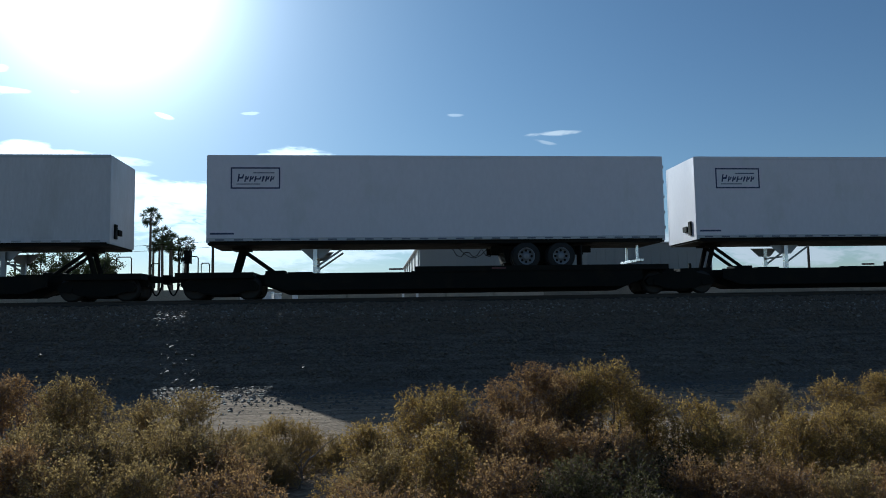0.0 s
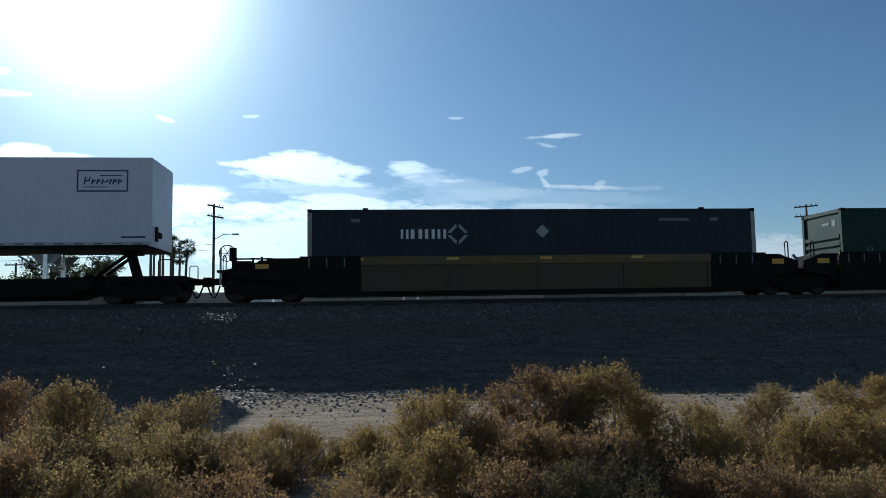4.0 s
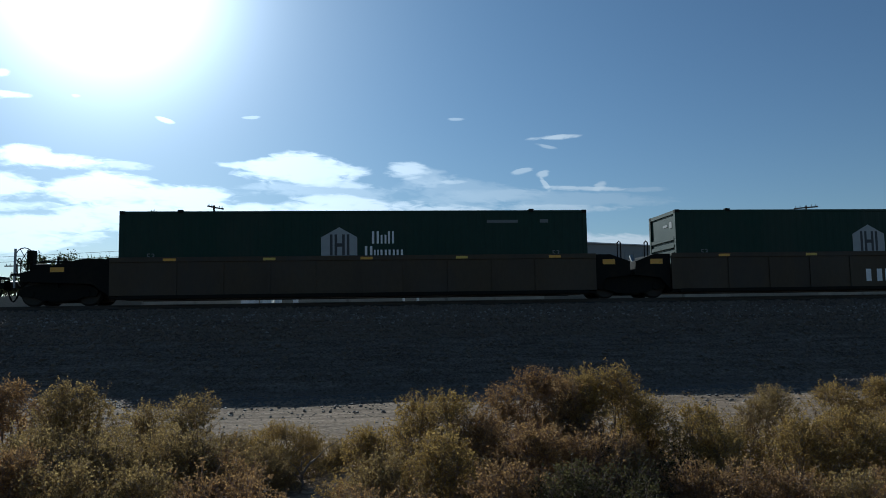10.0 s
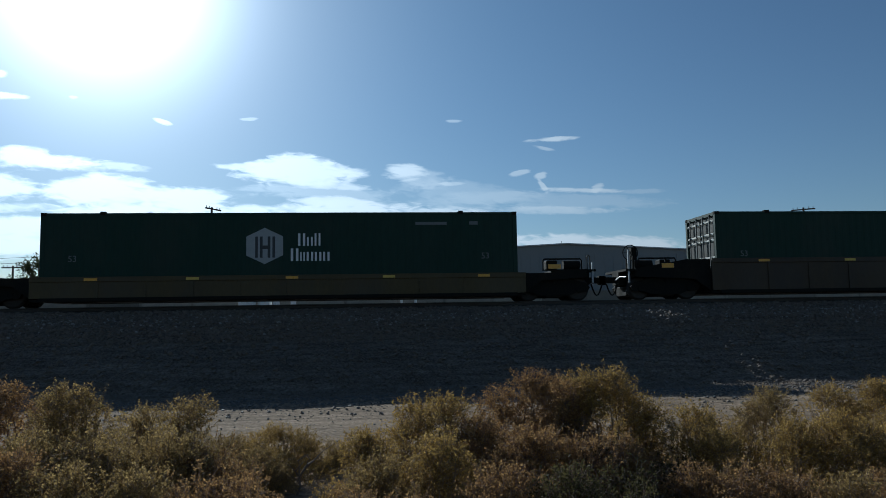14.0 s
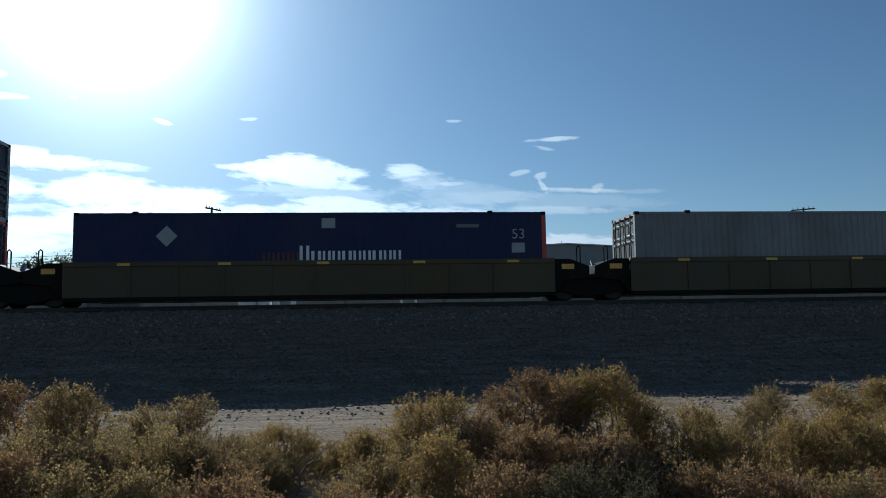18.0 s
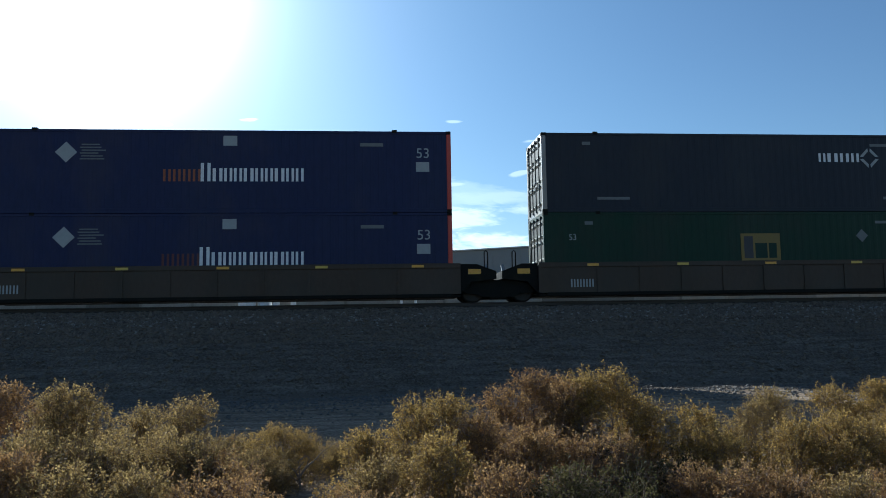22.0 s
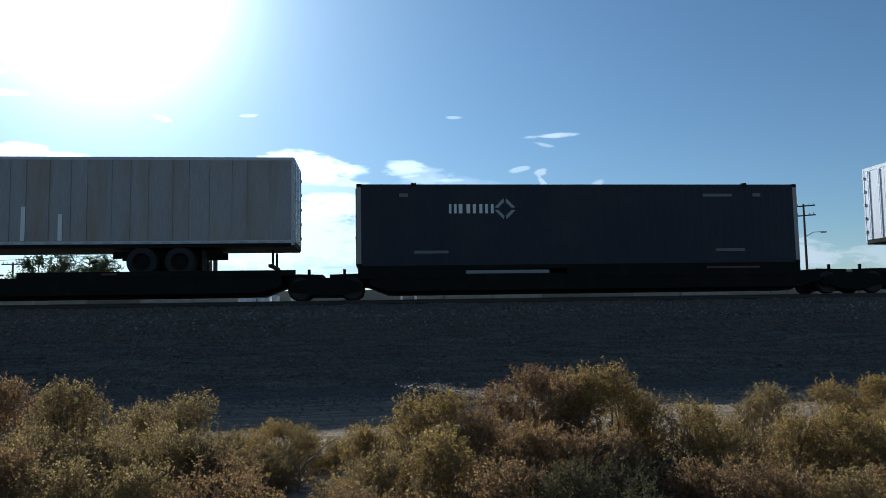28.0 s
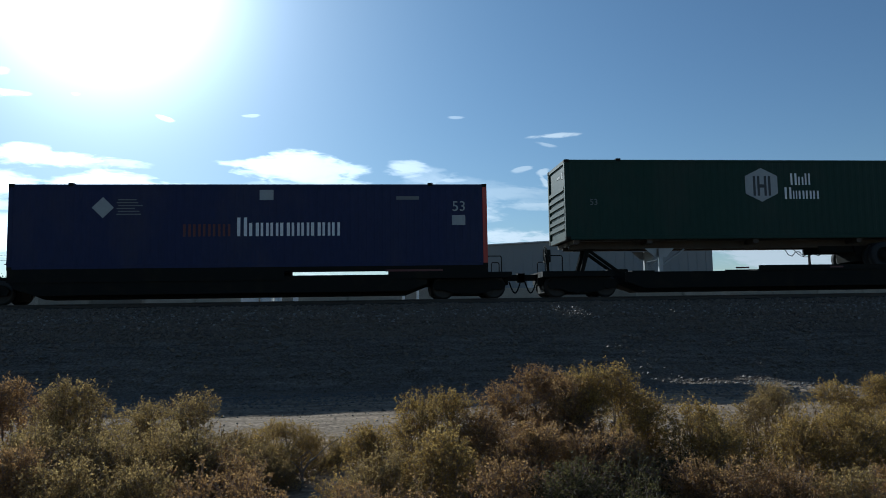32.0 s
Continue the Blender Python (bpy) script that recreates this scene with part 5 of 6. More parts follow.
# start of the load, wagon kind, side height, coupled gap after it (None: articulated), loads with their lift, extras
TRAIN = [
    (-24.93, SP, 0, 1.58, [(lambda: plain(False), 1.97)], dict(front_left=False)),
    (-5.61, SP, 0, None, P(), {}),
    (11.72, SP, 0, None, P(), {}),
    (28.74, SP, 0, None, [(lambda: plain(True, 0, 10.4), 1.97)], {}),
    (45.75, SP, 0, None, P(), {}),
    (63.76, SP, 0, 1.6, P(False), dict(front_left=False)),
    (85.12, DK, 1.64, None, [(lambda: umax(3.22), BOTTOM)], {}),
    (104.61, DK, 1.64, None, [(lambda: hub(), BOTTOM)], {}),
    (124.34, DK, 1.64, None, [(lambda: hub(), BOTTOM)], {}),
    (143.84, DK, 1.64, None, [(lambda: hub(True, x=6.4), BOTTOM)], {}),
    (163.41, DK, 1.64, 3.65, [(lambda: hub(), BOTTOM)], {}),
    (184.78, WB, 1.5, 5.6, [(lambda: premier(), 1.41)], {}),
    (210.57, WB, 1.72, None, [(lambda: hub(), BOTTOM)], {}),
    (229.99, WB, 1.72, None, [(lambda: hub(), BOTTOM)], dict(marks=(7.1, "big"))),
    (249.43, WB, 1.72, 3.5, [(lambda: hub(), BOTTOM)], dict(graffiti=True)),
    (270.72, WB, 1.5, 5.6, [(lambda: premier(), 1.41)], {}),
    (296.44, WY, 1.14, 3.4, [(lambda: hub(False, True, 6.75, "doors"), BOTTOM)], {}),
    (319.91, WB, 1.58, 3.74, [(lambda: hub(False, False, 6.75, "doors"), BOTTOM)], {}),
    (343.53, WB, 1.58, 3.6, [(lambda: container("plain grey corrugated steel container", grey_box, grey_box, "doors", "ribs"), BOTTOM)], dict(marks=(9.0, "big"))),
    (366.83, WY, 1.63, None, [(lambda: stacktrain(), BOTTOM), (lambda: umax(10.95), BOTTOM + 2.905)], {}),
    (386.25, WY, 1.63, None, [(lambda: stacktrain(False), BOTTOM)], {}),
    (405.66, WY, 1.63, 3.74, [(lambda: container("grey corrugated container with a ribbed side", grey_box, grey_box, "doors", "ribs", 0.24, 0.022), BOTTOM)], {}),
    (429.29, WB, 1.58, 3.6, [(lambda: emp(True, 7.15, True), BOTTOM), (lambda: umax(10.97), BOTTOM + 2.905)], {}),
    (452.68, WO, 1.5, None, [(lambda: emp(True, 10.38), BOTTOM), (lambda: umax(10.75, mark=8.1), BOTTOM + 2.905)], {}),
    (472.12, WO, 1.5, None, [(lambda: stacktrain(), BOTTOM), (lambda: stacktrain(gold=True), BOTTOM + 2.905)], dict(marks=(0.9, "small"))),
    (491.54, WO, 1.5, 3.3, [(lambda: emp(True, 7.3, True), BOTTOM), (lambda: umax(10.5, mark=0), BOTTOM + 2.905)], dict(marks=(0.9, "small"))),
    (512.74, SP, 0, None, [(lambda: yellow_trailer(True), 1.97)], {}),
    (530.0, SP, 0, None, [(lambda: yellow_trailer(False), 1.97)], {}),
    (547.22, SP, 0, None, [(werner_trailer, 1.97)], {}),
    (564.36, SP, 0, None, [(lambda: plain(True, 10, 9.5), 1.97)], {}),
    (582.2, SP, 0, 1.5, [(lambda: plain(False, 0, 1.4), 1.97)], dict(front_left=False)),
    (601.39, SP, 0, None, [(silver_trailer, 1.97)], {}),
    (619.67, SP, 0, None, [(lambda: umax(3.24, mark=0), 1.27)], {}),
    (640.23, SP, 0, 1.35, [(lambda: premier(False), 2.11)], dict(front_left=False, tilt=0.5)),
    (659.06, SP, 0, None, [(lambda: container("stained white container with dark vertical side posts", rib_white, rib_white, "doors", "doors", 0.6, 0.012, rib_mat=dim_mark), 1.27)], {}),
    (679.82, SP, 0, None, [(lambda: emp(True, 10.6), 1.27)], dict(slit=(8.9, 12.4))),
    (698.51, SP, 0, 1.4, [(lambda: stacktrain(True, True), 1.27)], dict(slit=(9.1, 12.7))),
    (717.49, SP, 0, None, [(chassis_container, 1.97)], {}),
]


def build_train():
    last = None
    for i, (s, kind, top, gap, loads, extra) in enumerate(TRAIN):
        extra = dict(extra)
        tilt = extra.pop("tilt", 0.0)
        nxt = TRAIN[i + 1][0] if i + 1 < len(TRAIN) else s + L + 1.2
        re = gap is not None
        rj = L + (gap if re else (nxt - s - L) / 2)
        lj = last[0] - s if last else -0.6
        le = last[1] if last else False
        if kind == SP:
            cargo = "container" if loads[0][1] < 1.5 else "trailer"
            car = spine_car(cargo, lj, rj, le, re, **extra)
        else:
            paint = {WY: well_yellow, WB: well_brown, WO: well_oxide, DK: well_yellow}[kind]
            car = well_car(paint, top, lj, rj, le, re, kind == DK, **extra)
        MOVING.append((car, s, 0.0, 0.0))
        for make, lift in loads:
            MOVING.append((make(), s, lift, tilt))
        last = (s + rj, re)


build_train()


# ---- beyond the track ----
def build_shed():
    x0, x1, y0, y1, eave, ridge = 5.03, 37.3, 52.44, 91.4, 6.6, 7.45
    xm = (x0 + x1) / 2
    shed = thing("warehouse", "long grey metal warehouse with a low gable roof", "building")
    part("front_wall", prism(bmesh.new(), [(x0, -0.6), (x1, -0.6), (x1, eave), (xm, ridge), (x0, eave)], y0, y0 + 0.25), shed_wall, shed)
    part("back_wall", prism(bmesh.new(), [(x0, -0.6), (x1, -0.6), (x1, eave), (xm, ridge), (x0, eave)], y1 - 0.25, y1), shed_wall, shed)
    for xa in (x0, x1 - 0.25):
        part("side_wall", box(xa, xa + 0.25, y0 + 0.25, y1 - 0.25, -0.6, eave - 0.02), white_far if xa == x0 else shed_wall, shed)
    for a, b in (((x0 - 0.3, eave), (xm, ridge)), ((xm, ridge), (x1 + 0.3, eave))):
        part("roof_slope", prism(bmesh.new(), [a, b, (b[0], b[1] + 0.12), (a[0], a[1] + 0.12)], y0 - 0.3, y1 + 0.3), shed_roof, shed)
    seam = shared("wall_seam", lambda: box(0, 0.05, -0.04, 0, -0.5, 6.4), shed_wall)
    for k in range(31):
        part("wall_seam", seam, None, shed, at=(x0 + 0.9 + k * 1.02, y0 - 0.001, 0))
    for k in range(6):
        part("side_column", box(x0 - 0.12, x0 - 0.001, y0 + 1 + 6.5 * k, y0 + 1.35 + 6.5 * k, -0.6, eave - 0.1), lamp_metal, shed)
    for xx in (x0 + 2.4, x0 + 18.7):
        part("vent", box(xx, xx + 0.5, y0 - 0.06, y0 - 0.001, 3.2, 3.5), dim_mark, shed)
    part("aerial", tube(bmesh.new(), (xm, y0 + 2, ridge), (xm, y0 + 2, ridge + 0.55), 0.03, 6), lamp_metal, shed)
    part("loading_door", box(x0 + 11.5, x0 + 15.5, y0 - 0.05, y0 - 0.001, -0.55, 3.4), shed_roof, shed)


build_shed()


def utility_pole(x, y, h, lamp_side=0, cross=2, size=1.0, turn=0.0):
    p = thing("utility_pole", "tall dark wooden utility pole with crossarms" + (" and a street lamp arm" if lamp_side else ""), "utility pole")
    p.location = (x, y, -0.5)
    part("pole", tube(bmesh.new(), (0, 0, -0.3), (0, 0, h + 0.5), 0.17 * size, 10, 0.11 * size), pole_wood, p)
    for k in range(cross):
        z = h + 0.25 - 1.1 * k
        arm = part("crossarm", box(-1.25 * size, 1.25 * size, -0.26, -0.14, z - 0.07, z + 0.07), pole_wood, p)
        arm.rotation_euler = (0, 0, radians(turn))
        for q in (-1.05, -0.6, 0.6, 1.05):
            part("insulator", tube(bmesh.new(), (q * size, -0.2, z + 0.07), (q * size, -0.2, z + 0.3), 0.05, 6, 0.03), lamp_metal, arm)
    if lamp_side:
        bm = bmesh.new()
        tube(bm, (0, 0, h - 3.3), (lamp_side * 1.0, 0, h - 2.75), 0.045, 6)
        tube(bm, (lamp_side * 1.0, 0, h - 2.75), (lamp_side * 2.0, 0, h - 2.7), 0.04, 6)
        part("lamp_arm", bm, lamp_metal, p)
        part("lamp_head", box(min(lamp_side * 1.9, lamp_side * 2.6), max(lamp_side * 1.9, lamp_side * 2.6), -0.14, 0.14, h - 2.82, h - 2.66, 0.05), lamp_metal, p)
    return p


utility_pole(-16.8, 54.4, 11.9, 1, turn=62)
utility_pole(49.7, 54.4, 11.7, 1, turn=-40)
utility_pole(-43.8, 70, 7.0, 0, 1)
utility_pole(-22.5, 120, 7.4, 0, 1, 0.8)


def wire(x0, y0, z0, x1, y1, z1, sag):
    pts = [(x0 + (x1 - x0) * k / 12, y0 + (y1 - y0) * k / 12, z0 + (z1 - z0) * k / 12 - sag * 4 * (k / 12) * (1 - k / 12)) for k in range(13)]
    tagged(new("overhead_wire", mesh_of("overhead_wire", polytube(bmesh.new(), pts, 0.018, 4), black_steel)), "thin dark overhead wire strung between poles", "wire", "overhead wires")


for z in (7.6, 7.0):
    wire(-90, 75, z, -16.8, 54.3, z, 0.5)


def cards(rng, centers, dirs, length, width):
    """Vertices and faces of thin leaves: one four-sided blade for each centre and direction."""
    n = len(centers)
    side = np.cross(dirs, rng.normal(size=(n, 3)))
    side /= np.linalg.norm(side, axis=1)[:, None] + 1e-9
    l, w = np.asarray(length).reshape(-1, 1), np.asarray(width).reshape(-1, 1)
    a, b = centers, centers + dirs * l
    m = centers + dirs * l * 0.5
    V = np.stack([a, m + side * w, b, m - side * w], 1).reshape(-1, 3)
    return V, np.arange(4 * n).reshape(-1, 4)


def leaf_mesh(name, V, F, mat):
    me = bpy.data.meshes.new(name)
    me.from_pydata(V.tolist(), [], F.tolist())
    me.materials.append(mat)
    return me


def palm(x, y, h, crown=1.7, seed=0):
    rng = np.random.default_rng(seed)
    p = thing("palm_tree", "tall fan palm with a dark ragged crown", "palm tree", "palms beyond the track")
    p.location = (x, y, -0.5)
    bm, last, r = bmesh.new(), (0, 0, -0.2), 0.26
    lean = rng.uniform(-0.25, 0.25)
    for k in range(1, 9):
        q = (lean * (k / 8) ** 2, 0, h * k / 8)
        tube(bm, last, q, r - 0.012 * k, 9, r - 0.012 * (k + 1))
        last = q
    part("trunk", bm, palm_trunk, p)
    top = np.array(last)
    C, D, Ls, Ws = [], [], [], []
    for k in range(58):
        az, el = rng.uniform(0, 6.283), rng.uniform(-1.15, 1.35)
        d = np.array([math.cos(az) * math.cos(el), math.sin(az) * math.cos(el), math.sin(el)])
        stem = crown * rng.uniform(0.45, 0.62) * (0.75 if el < -0.5 else 1)
        tip = top + d * stem
        for j in range(13):                      # fan of narrow leaflets
            dd = d + rng.normal(size=3) * 0.42
            dd[2] -= 0.25
            C.append(tip), D.append(dd / np.linalg.norm(dd)), Ls.append(crown * rng.uniform(0.35, 0.6)), Ws.append(0.035)
        C.append(top), D.append(d), Ls.append(stem * 1.05), Ws.append(0.03)
    V, F = cards(rng, np.array(C), np.array(D), Ls, Ws)
    tagged(part("crown", leaf_mesh("crown", V, F, palm_leaf), None, p), "dark green fan fronds")


for x, y, h, c, s in ((-31.2, 82.4, 14.3, 1.75, 1), (-29.9, 84, 12.0, 1.6, 2), (-28.3, 83, 10.8, 1.6, 3), (-27.3, 86, 10.6, 1.6, 4), (-29.2, 90, 9.6, 1.4, 5), (-34.3, 95, 11.2, 1.1, 6), (-33.4, 95, 11.4, 1.1, 7), (-31.9, 96, 11.2, 1.15, 8)):
    palm(x, y, h, c, s)


def tree(x, y, h, wide, seed, leaves=4200):
    rng = np.random.default_rng(seed)
    t = thing("tree", "small sparse desert tree with an open crown", "tree", "trees beyond the track")
    t.location = (x, y, -0.55)
    bm, tips = bmesh.new(), []
    tube(bm, (0, 0, 0), (0.1, 0, h * 0.25), 0.17, 8, 0.13)
    for k in range(9):
        az = rng.uniform(0, 6.283)
        end = np.array([0.1 + math.cos(az) * wide * rng.uniform(0.3, 0.6), math.sin(az) * wide * 0.4, h * rng.uniform(0.5, 0.85)])
        tube(bm, (0.1, 0, h * 0.24), end, 0.09, 6, 0.05)
        for j in range(6):
            e2 = end + np.array([rng.normal() * wide * 0.25, rng.normal() * wide * 0.25, rng.uniform(-0.05, 0.28) * h])
            tube(bm, end, e2, 0.04, 5, 0.015)
            tips.append((end, e2))
    part("trunk", bm, bark, t)
    k = rng.integers(0, len(tips), leaves)
    f = rng.uniform(0.25, 1.1, (leaves, 1))
    A, B = np.array([a for a, b in tips]), np.array([b for a, b in tips])
    C = A[k] + (B[k] - A[k]) * f + rng.normal(size=(leaves, 3)) * 0.17
    D = rng.normal(size=(leaves, 3))
    D /= np.linalg.norm(D, axis=1)[:, None]
    V, F = cards(rng, C, D, rng.uniform(0.12, 0.3, leaves), rng.uniform(0.04, 0.08, leaves))
    tagged(part("crown", leaf_mesh("crown", V, F, tree_leaf), None, t), "open dull green leaf clusters")


for x, y, h, w, s in ((-31.0, 47.4, 7.0, 4.4, 11), (-28.0, 49.0, 6.2, 3.6, 12), (-26.2, 47, 5.6, 2.6, 13), (-34.5, 50, 4.6, 3.5, 14)):
    tree(x, y, h, w, s)


def build_far_edge():
    """Low wall of pale concrete panels with white posts, and parked light-coloured trucks, far behind the track."""
    wall = thing("boundary_wall", "low pale concrete panel wall beyond the track", "wall", kind="structure")
    panel = shared("wall_panel", lambda: box(0.02, 3.98, 0, 0.12, -0.6, 1.75, 0.02), fence_mat)
    post = shared("wall_post", lambda: box(-0.1, 0.1, -0.06, 0.18, -0.6, 1.85, 0.015), fence_mat)
    for k in range(50):
        x = -98 + 4 * k
        part("wall_panel", panel, None, wall, at=(x, 34, 0))
        part("wall_post", post, None, wall, at=(x, 34, 0))
    for x in (2.4, 3.5):
        g = thing("bollard", "short white painted post beside the wall", "bollard", "white posts")
        g.location = (x, 31.5, -0.5)
        part("post", tube(bmesh.new(), (0, 0, -0.1), (0, 0, 2.3), 0.1, 10), white_far, g)


build_far_edge()


def crate(x, y, wide, high, seed):
    rng = random.Random(seed)
    c = thing("crate", "small white crate standing beside the far wall", "crate", "white crates by the wall")
    c.location, c.rotation_euler = (x, y, ground_height(x, y) - 0.05), (0, 0, rng.uniform(-0.5, 0.5))
    part("body", box(-wide / 2, wide / 2, -0.3, 0.3, 0, high * 0.86, 0.03), white_far, c)
    part("lid", box(-wide / 2 - 0.03, wide / 2 + 0.03, -0.33, 0.33, high * 0.86 + 0.002, high, 0.02), white_far, c)


for k, (x, wide, high) in enumerate(((-9.75, 0.5, 0.95), (-9.1, 0.6, 1.05), (-8.3, 0.45, 0.9), (-7.8, 0.4, 1.0), (-7.2, 0.35, 0.85), (-5.9, 0.4, 0.85))):
    crate(x, 31.5, wide, high, k)


# ---- shrubs in the foreground ----
def thin_quads(a, b, width, rng):
    """Flat tapering slivers from a to b: the finest twigs."""
    side = np.cross(b - a, rng.normal(size=a.shape))
    side *= (width / (np.linalg.norm(side, axis=1) + 1e-9))[:, None]
    V = np.stack([a - side, a + side, b + side * 0.4, b - side * 0.4], 1).reshape(-1, 3)
    return V, np.arange(4 * len(a)).reshape(-1, 4)


def rods(a, b, w0, w1, rng):
    """Three-sided tapering stems from a to b."""
    ax = b - a
    sd = np.cross(ax, rng.normal(size=ax.shape))
    sd /= np.linalg.norm(sd, axis=1)[:, None] + 1e-9
    up = np.cross(ax, sd)
    up /= np.linalg.norm(up, axis=1)[:, None] + 1e-9
    V = np.stack([c + (sd * p + up * q) * w[:, None] for c, w in ((a, w0), (b, w1)) for p, q in ((1, 0), (-0.5, 0.87), (-0.5, -0.87))], 1).reshape(-1, 3)
    quad = np.array([(0, 1, 4, 3), (1, 2, 5, 4), (2, 0, 3, 5)])
    return V, (quad[None] + 6 * np.arange(len(a))[:, None, None]).reshape(-1, 4)


def unit(v):
    return v / (np.linalg.norm(v, axis=1)[:, None] + 1e-9)


def shrub(x, y, h, r, seed, kind):
    """Crooked stems fan out from the root to uneven lobes; each lobe bears upright shoots with side twigs, all set with tiny leaves."""
    rng = np.random.default_rng(seed)
    leaf, twig, words, amount = SHRUB_KINDS[kind]
    s = thing("shrub", words, "shrub", "foreground desert shrubs")
    s.location = (x, y, ground_height(x, y) - 0.03)
    # lobes on an uneven dome
    n = int((16 if h > 0.6 else 34) + 46 * r)
    az = rng.uniform(0, 2 * math.pi, n)
    rad = np.sqrt(rng.uniform(0.0, 1.0, n))
    rad[:2] = 0.12
    size = rng.uniform(0.07, 0.14, n)
    uneven = 1 + 0.16 * np.sin(az * 2 + seed) * rad + rng.normal(size=n) * 0.045
    cz = (h - size * 0.9) * np.clip(1 - 0.42 * rad ** 2.4, 0.3, 1) * np.minimum(uneven, 1.03)
    low = (rng.random(n) < (0.45 if h > 0.6 else 0.6)) & (rad > 0.3)
    cz[low] *= rng.uniform(0.3, 0.9, low.sum())
    cz[0] = h - size[0] * 0.9
    cen = np.stack([np.cos(az) * rad * r, np.sin(az) * rad * r, cz], 1)
    # crooked stems in three pieces
    root = cen * (0.15, 0.15, 0) + rng.normal(size=(n, 3)) * (0.05, 0.05, 0)
    k1 = root * 0.6 + cen * 0.4 + rng.normal(size=(n, 3)) * 0.035
    k2 = root * 0.25 + cen * 0.75 + rng.normal(size=(n, 3)) * 0.035
    # shoots
    area = 2 * math.pi * r * max(h - 0.25, 0.3) * 0.8 + math.pi * r * r
    m = int(1020 * amount * area * (1.0 if h > 0.6 else 1.5))
    k = rng.integers(0, n, m)
    out = unit(cen[k] * (1, 1, 0.0) + rng.normal(size=(m, 3)) * 0.08)
    ball = unit(rng.normal(size=(m, 3))) * (rng.random((m, 1)) ** 0.4)
    d = unit(out * 0.5 * rad[k][:, None] + ball * 0.75 + rng.normal(size=(m, 3)) * 0.25 + (0, 0, 0.62))
    a = cen[k] + ball * size[k][:, None]
    length = np.where(rng.random(m) < 0.05, rng.uniform(0.09, 0.16, m), rng.uniform(0.035, 0.095, m))
    b = a + d * length[:, None]
    keep = (a[:, 2] > (0.25 if h > 0.6 else 0.04)) & ((a[:, 1] < 0.35 * r) | (a[:, 2] > 0.72 * h) | (rng.random(m) < 0.4)) & (b[:, 2] < h + 0.05 + 0.05 * rng.random(m))
    k, a, b, d, length = k[keep], a[keep], b[keep], d[keep], length[keep]
    m = len(k)
    # side twigs, three on each shoot
    j = np.repeat(np.arange(m), 3)
    ta = a[j] + (b[j] - a[j]) * rng.uniform(0.15, 0.9, (len(j), 1))
    td = unit(d[j] + rng.normal(size=(len(j), 3)) * 0.75)
    tb = ta + td * (length[j] * rng.uniform(0.25, 0.6, len(j)))[:, None]
    pieces, base = [], 0
    feet = cen[k] - (0, 0, 0.03)
    pick = rng.random(m) < 0.35
    for V, F in (rods(np.concatenate([root, k1, k2]), np.concatenate([k1, k2, cen]), np.repeat((0.009, 0.007, 0.005), n), np.repeat((0.007, 0.005, 0.003), n), rng),
                 thin_quads(feet[pick], a[pick], np.full(pick.sum(), 0.0016), rng), thin_quads(a, b, np.full(m, 0.0016), rng), thin_quads(ta, tb, np.full(len(j), 0.0011), rng)):
        pieces.append((V, F + base))
        base += len(V)
    part("branchwork", leaf_mesh("branchwork", np.concatenate([p[0] for p in pieces]), np.concatenate([p[1] for p in pieces]), twig), None, s, "grey-brown crooked stems and fine twigs")
    # leaves along shoots and side twigs, thickest towards the tips
    A, B = np.concatenate([a, ta]), np.concatenate([b, tb])
    q = rng.integers(0, len(A), int(m * 17))
    f = 1.03 - 0.95 * rng.random((len(q), 1)) ** 1.4
    C = A[q] + (B[q] - A[q]) * f + rng.normal(size=(len(q), 3)) * 0.003
    D = unit(unit(B - A)[q] * 0.7 + rng.normal(size=(len(q), 3)) * 0.7)
    V, F = cards(rng, C, D, rng.uniform(0.007, 0.017, len(q)), 0.0022 + 0.003 * rng.random(len(q)))
    part("foliage", leaf_mesh("foliage", V, F, leaf), None, s, "tiny dry leaves and seed tufts")


SHRUB_KINDS = [(shrub_gold, twig_mat, "golden dry desert shrub with fine leafy shoots", 1.0),
               (shrub_straw, twig_mat, "straw-olive desert shrub with ragged twiggy crown", 1.0),
               (shrub_russet, twig_mauve, "russet-brown twiggy desert shrub with sparse leaves", 1.0),
               (shrub_shaded_olive, twig_mauve, "low desert shrub with shade darkened into its olive leaf colour", 0.9)]
# kind 3 marks the shaded hollows, its shade held in the leaf colour
# place, height, radius, kind
SHRUBS_LEFT = [(-2.23,-22.56,1.22,0.33,2), (-1.70,-23.06,1.21,0.27,1), (-2.62,-22.36,1.15,0.38,0), (-1.64,-23.66,1.04,0.30,1), (-1.32,-23.56,1.03,0.28,1), (-1.59,-24.06,1.01,0.26,2), (-1.29,-24.16,0.98,0.25,1), (-1.50,-22.36,1.04,0.17,1), (-1.09,-22.86,1.12,0.21,1), (-1.08,-23.36,0.99,0.28,1), (-0.83,-23.26,0.92,0.21,2), (-1.04,-24.06,0.94,0.23,1), (-0.78,-24.06,0.94,0.22,2), (-0.56,-24.06,0.92,0.17,2), (-0.96,-19.56,0.52,0.51,0), (-0.46,-19.26,0.33,0.27,1), (-1.40,-19.76,0.49,0.29,1), (-0.02,-22.86,0.91,0.29,0)]
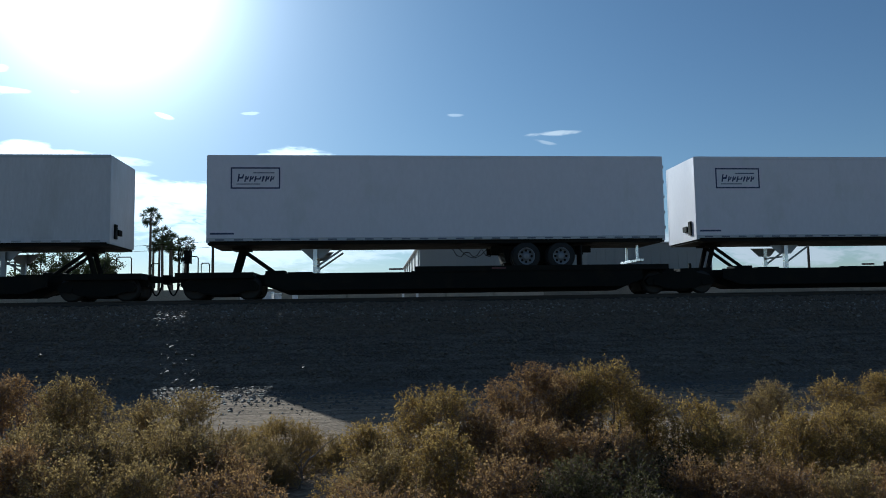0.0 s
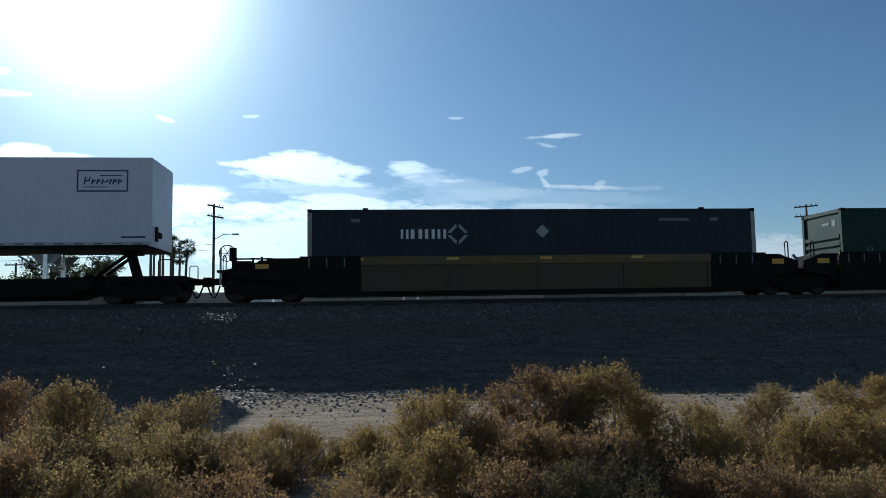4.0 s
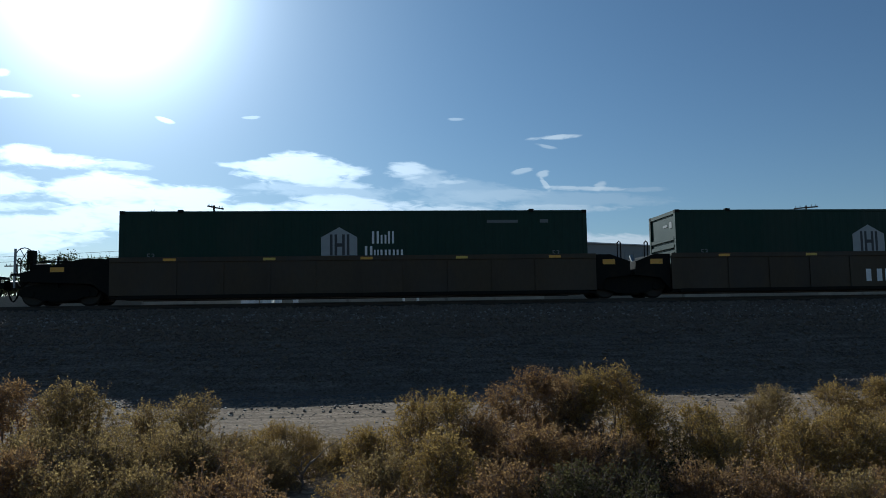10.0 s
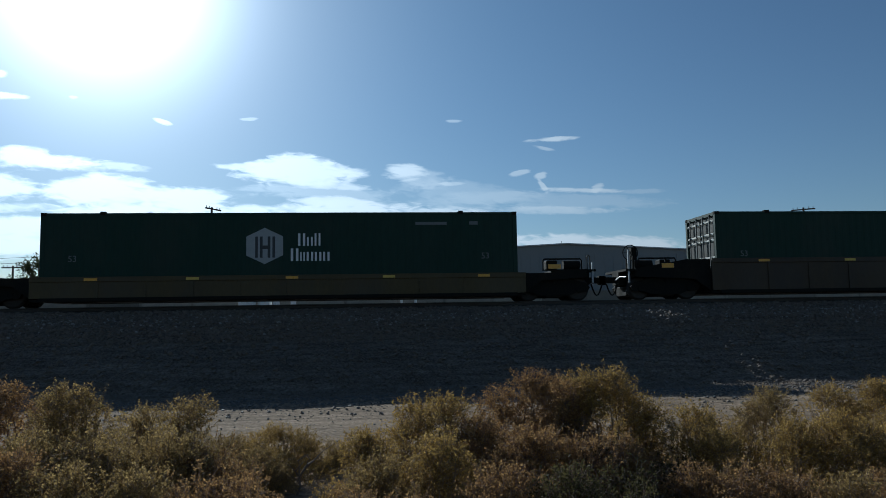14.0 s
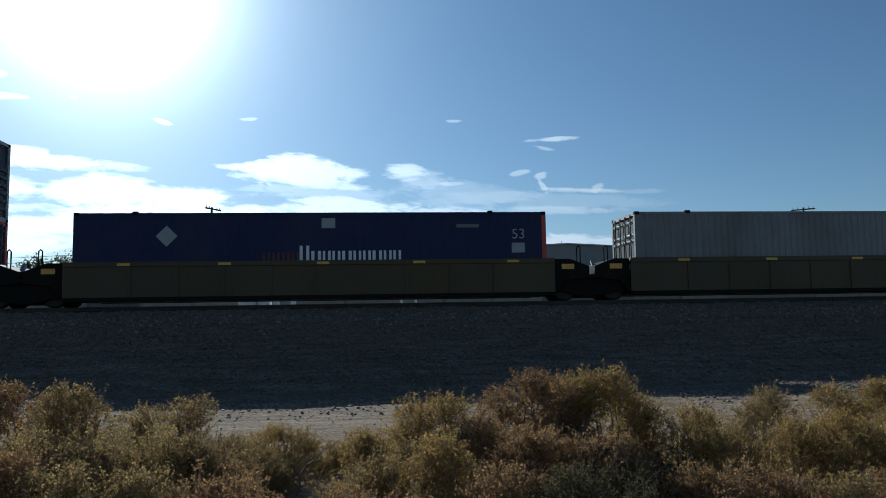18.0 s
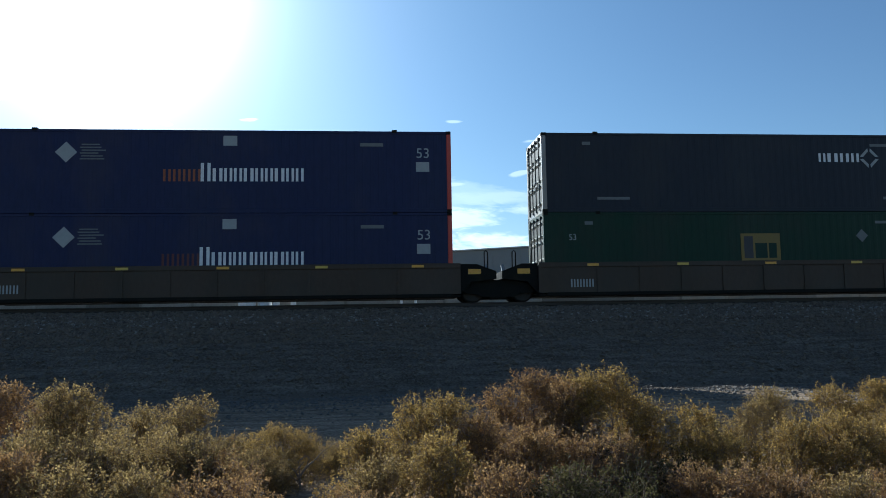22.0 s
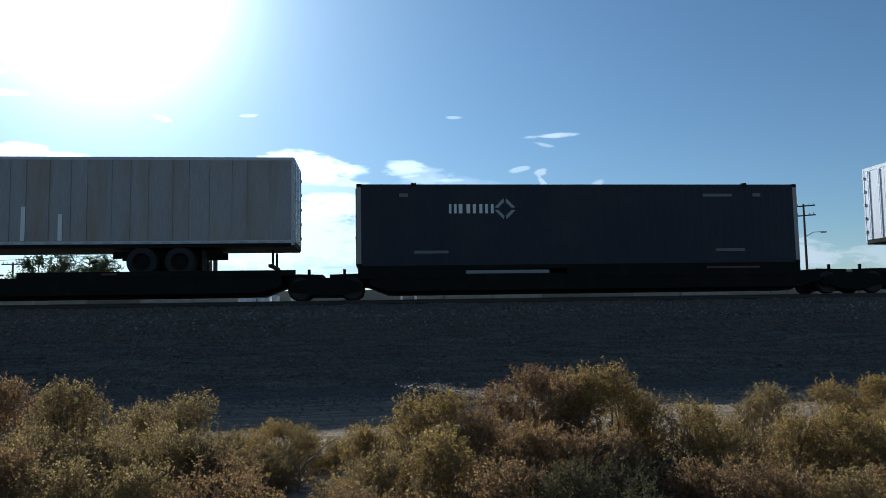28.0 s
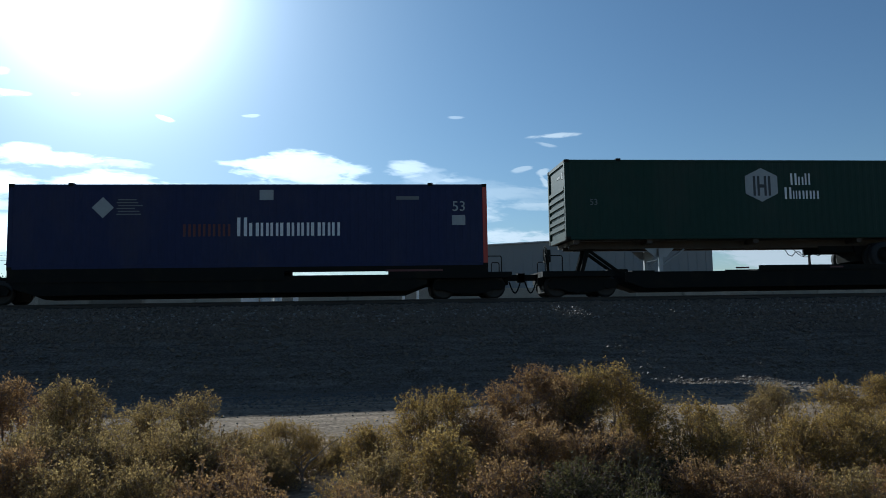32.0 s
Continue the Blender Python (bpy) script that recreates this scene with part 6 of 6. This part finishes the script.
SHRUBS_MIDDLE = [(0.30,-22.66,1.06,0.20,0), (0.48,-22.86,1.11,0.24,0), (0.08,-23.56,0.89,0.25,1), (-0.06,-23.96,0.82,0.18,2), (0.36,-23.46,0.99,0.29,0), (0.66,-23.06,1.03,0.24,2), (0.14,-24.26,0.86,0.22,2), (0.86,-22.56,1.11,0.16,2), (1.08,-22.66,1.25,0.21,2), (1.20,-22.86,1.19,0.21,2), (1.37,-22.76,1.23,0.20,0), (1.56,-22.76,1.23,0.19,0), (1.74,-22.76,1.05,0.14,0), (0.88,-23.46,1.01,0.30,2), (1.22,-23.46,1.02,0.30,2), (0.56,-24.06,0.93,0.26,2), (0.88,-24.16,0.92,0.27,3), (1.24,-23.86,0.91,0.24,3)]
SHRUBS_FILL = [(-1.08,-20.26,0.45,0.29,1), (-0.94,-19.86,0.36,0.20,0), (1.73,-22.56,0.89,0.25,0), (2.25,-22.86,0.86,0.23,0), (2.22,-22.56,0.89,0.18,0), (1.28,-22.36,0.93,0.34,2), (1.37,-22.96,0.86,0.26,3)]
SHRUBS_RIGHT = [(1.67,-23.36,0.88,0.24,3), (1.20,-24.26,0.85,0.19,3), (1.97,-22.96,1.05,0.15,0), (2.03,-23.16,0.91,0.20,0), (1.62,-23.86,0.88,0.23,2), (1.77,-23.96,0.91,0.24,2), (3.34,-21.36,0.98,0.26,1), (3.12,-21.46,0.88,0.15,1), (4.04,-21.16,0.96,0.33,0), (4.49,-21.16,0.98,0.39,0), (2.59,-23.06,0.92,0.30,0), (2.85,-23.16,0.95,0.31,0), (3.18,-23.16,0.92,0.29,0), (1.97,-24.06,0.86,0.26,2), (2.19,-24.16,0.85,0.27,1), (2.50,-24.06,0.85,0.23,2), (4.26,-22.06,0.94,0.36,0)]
for i, (x, y, h, r, kind) in enumerate(SHRUBS_LEFT + SHRUBS_MIDDLE + SHRUBS_RIGHT + SHRUBS_FILL):
    shrub(x, y, h, r, 20 + i, kind)


def dead_branch(x, y, seed):
    """A bare forked grey branch leaning out of the ground between the shrubs."""
    rng = random.Random(seed)
    z = ground_height(x, y)
    t = thing("dead_branch", "bare forked grey dead branch beside a shrub", "branch")
    t.location = (x, y, z)
    trunk = [(0, 0, -0.02), (0.04, 0.0, 0.09), (0.03, 0.02, 0.17), (0.09, 0.03, 0.26), (0.15, 0.05, 0.3)]
    part("limb", polytube(bmesh.new(), trunk, 0.011, 6), dead_wood, t)
    for k in range(6):
        p = Vector(trunk[1 + k % 4])
        q = p + Vector((rng.uniform(-0.16, 0.2), rng.uniform(-0.06, 0.06), rng.uniform(0.05, 0.16)))
        e = q + Vector((rng.uniform(-0.04, 0.1), 0, rng.uniform(0.03, 0.1)))
        part("twig", polytube(bmesh.new(), [p, (p + q) / 2 + Vector((0, 0, 0.015)), q, e], 0.005, 5), dead_wood, t)


dead_branch(-0.70, -20.26, 4)


# ---- what moves ----
def train_way(t):
    """Metres that the train has run to the left after t seconds."""
    return 21.79302 * t + 0.0108456 * t * t + 6.50273e-5 * t ** 3


def motions():
    for ob, s, lift, pitch in MOVING:
        walk(ob, [(t, pose(s - train_way(t), 0, lift, 0, pitch, 0)) for t in range(0, 33, 4)])


motions()
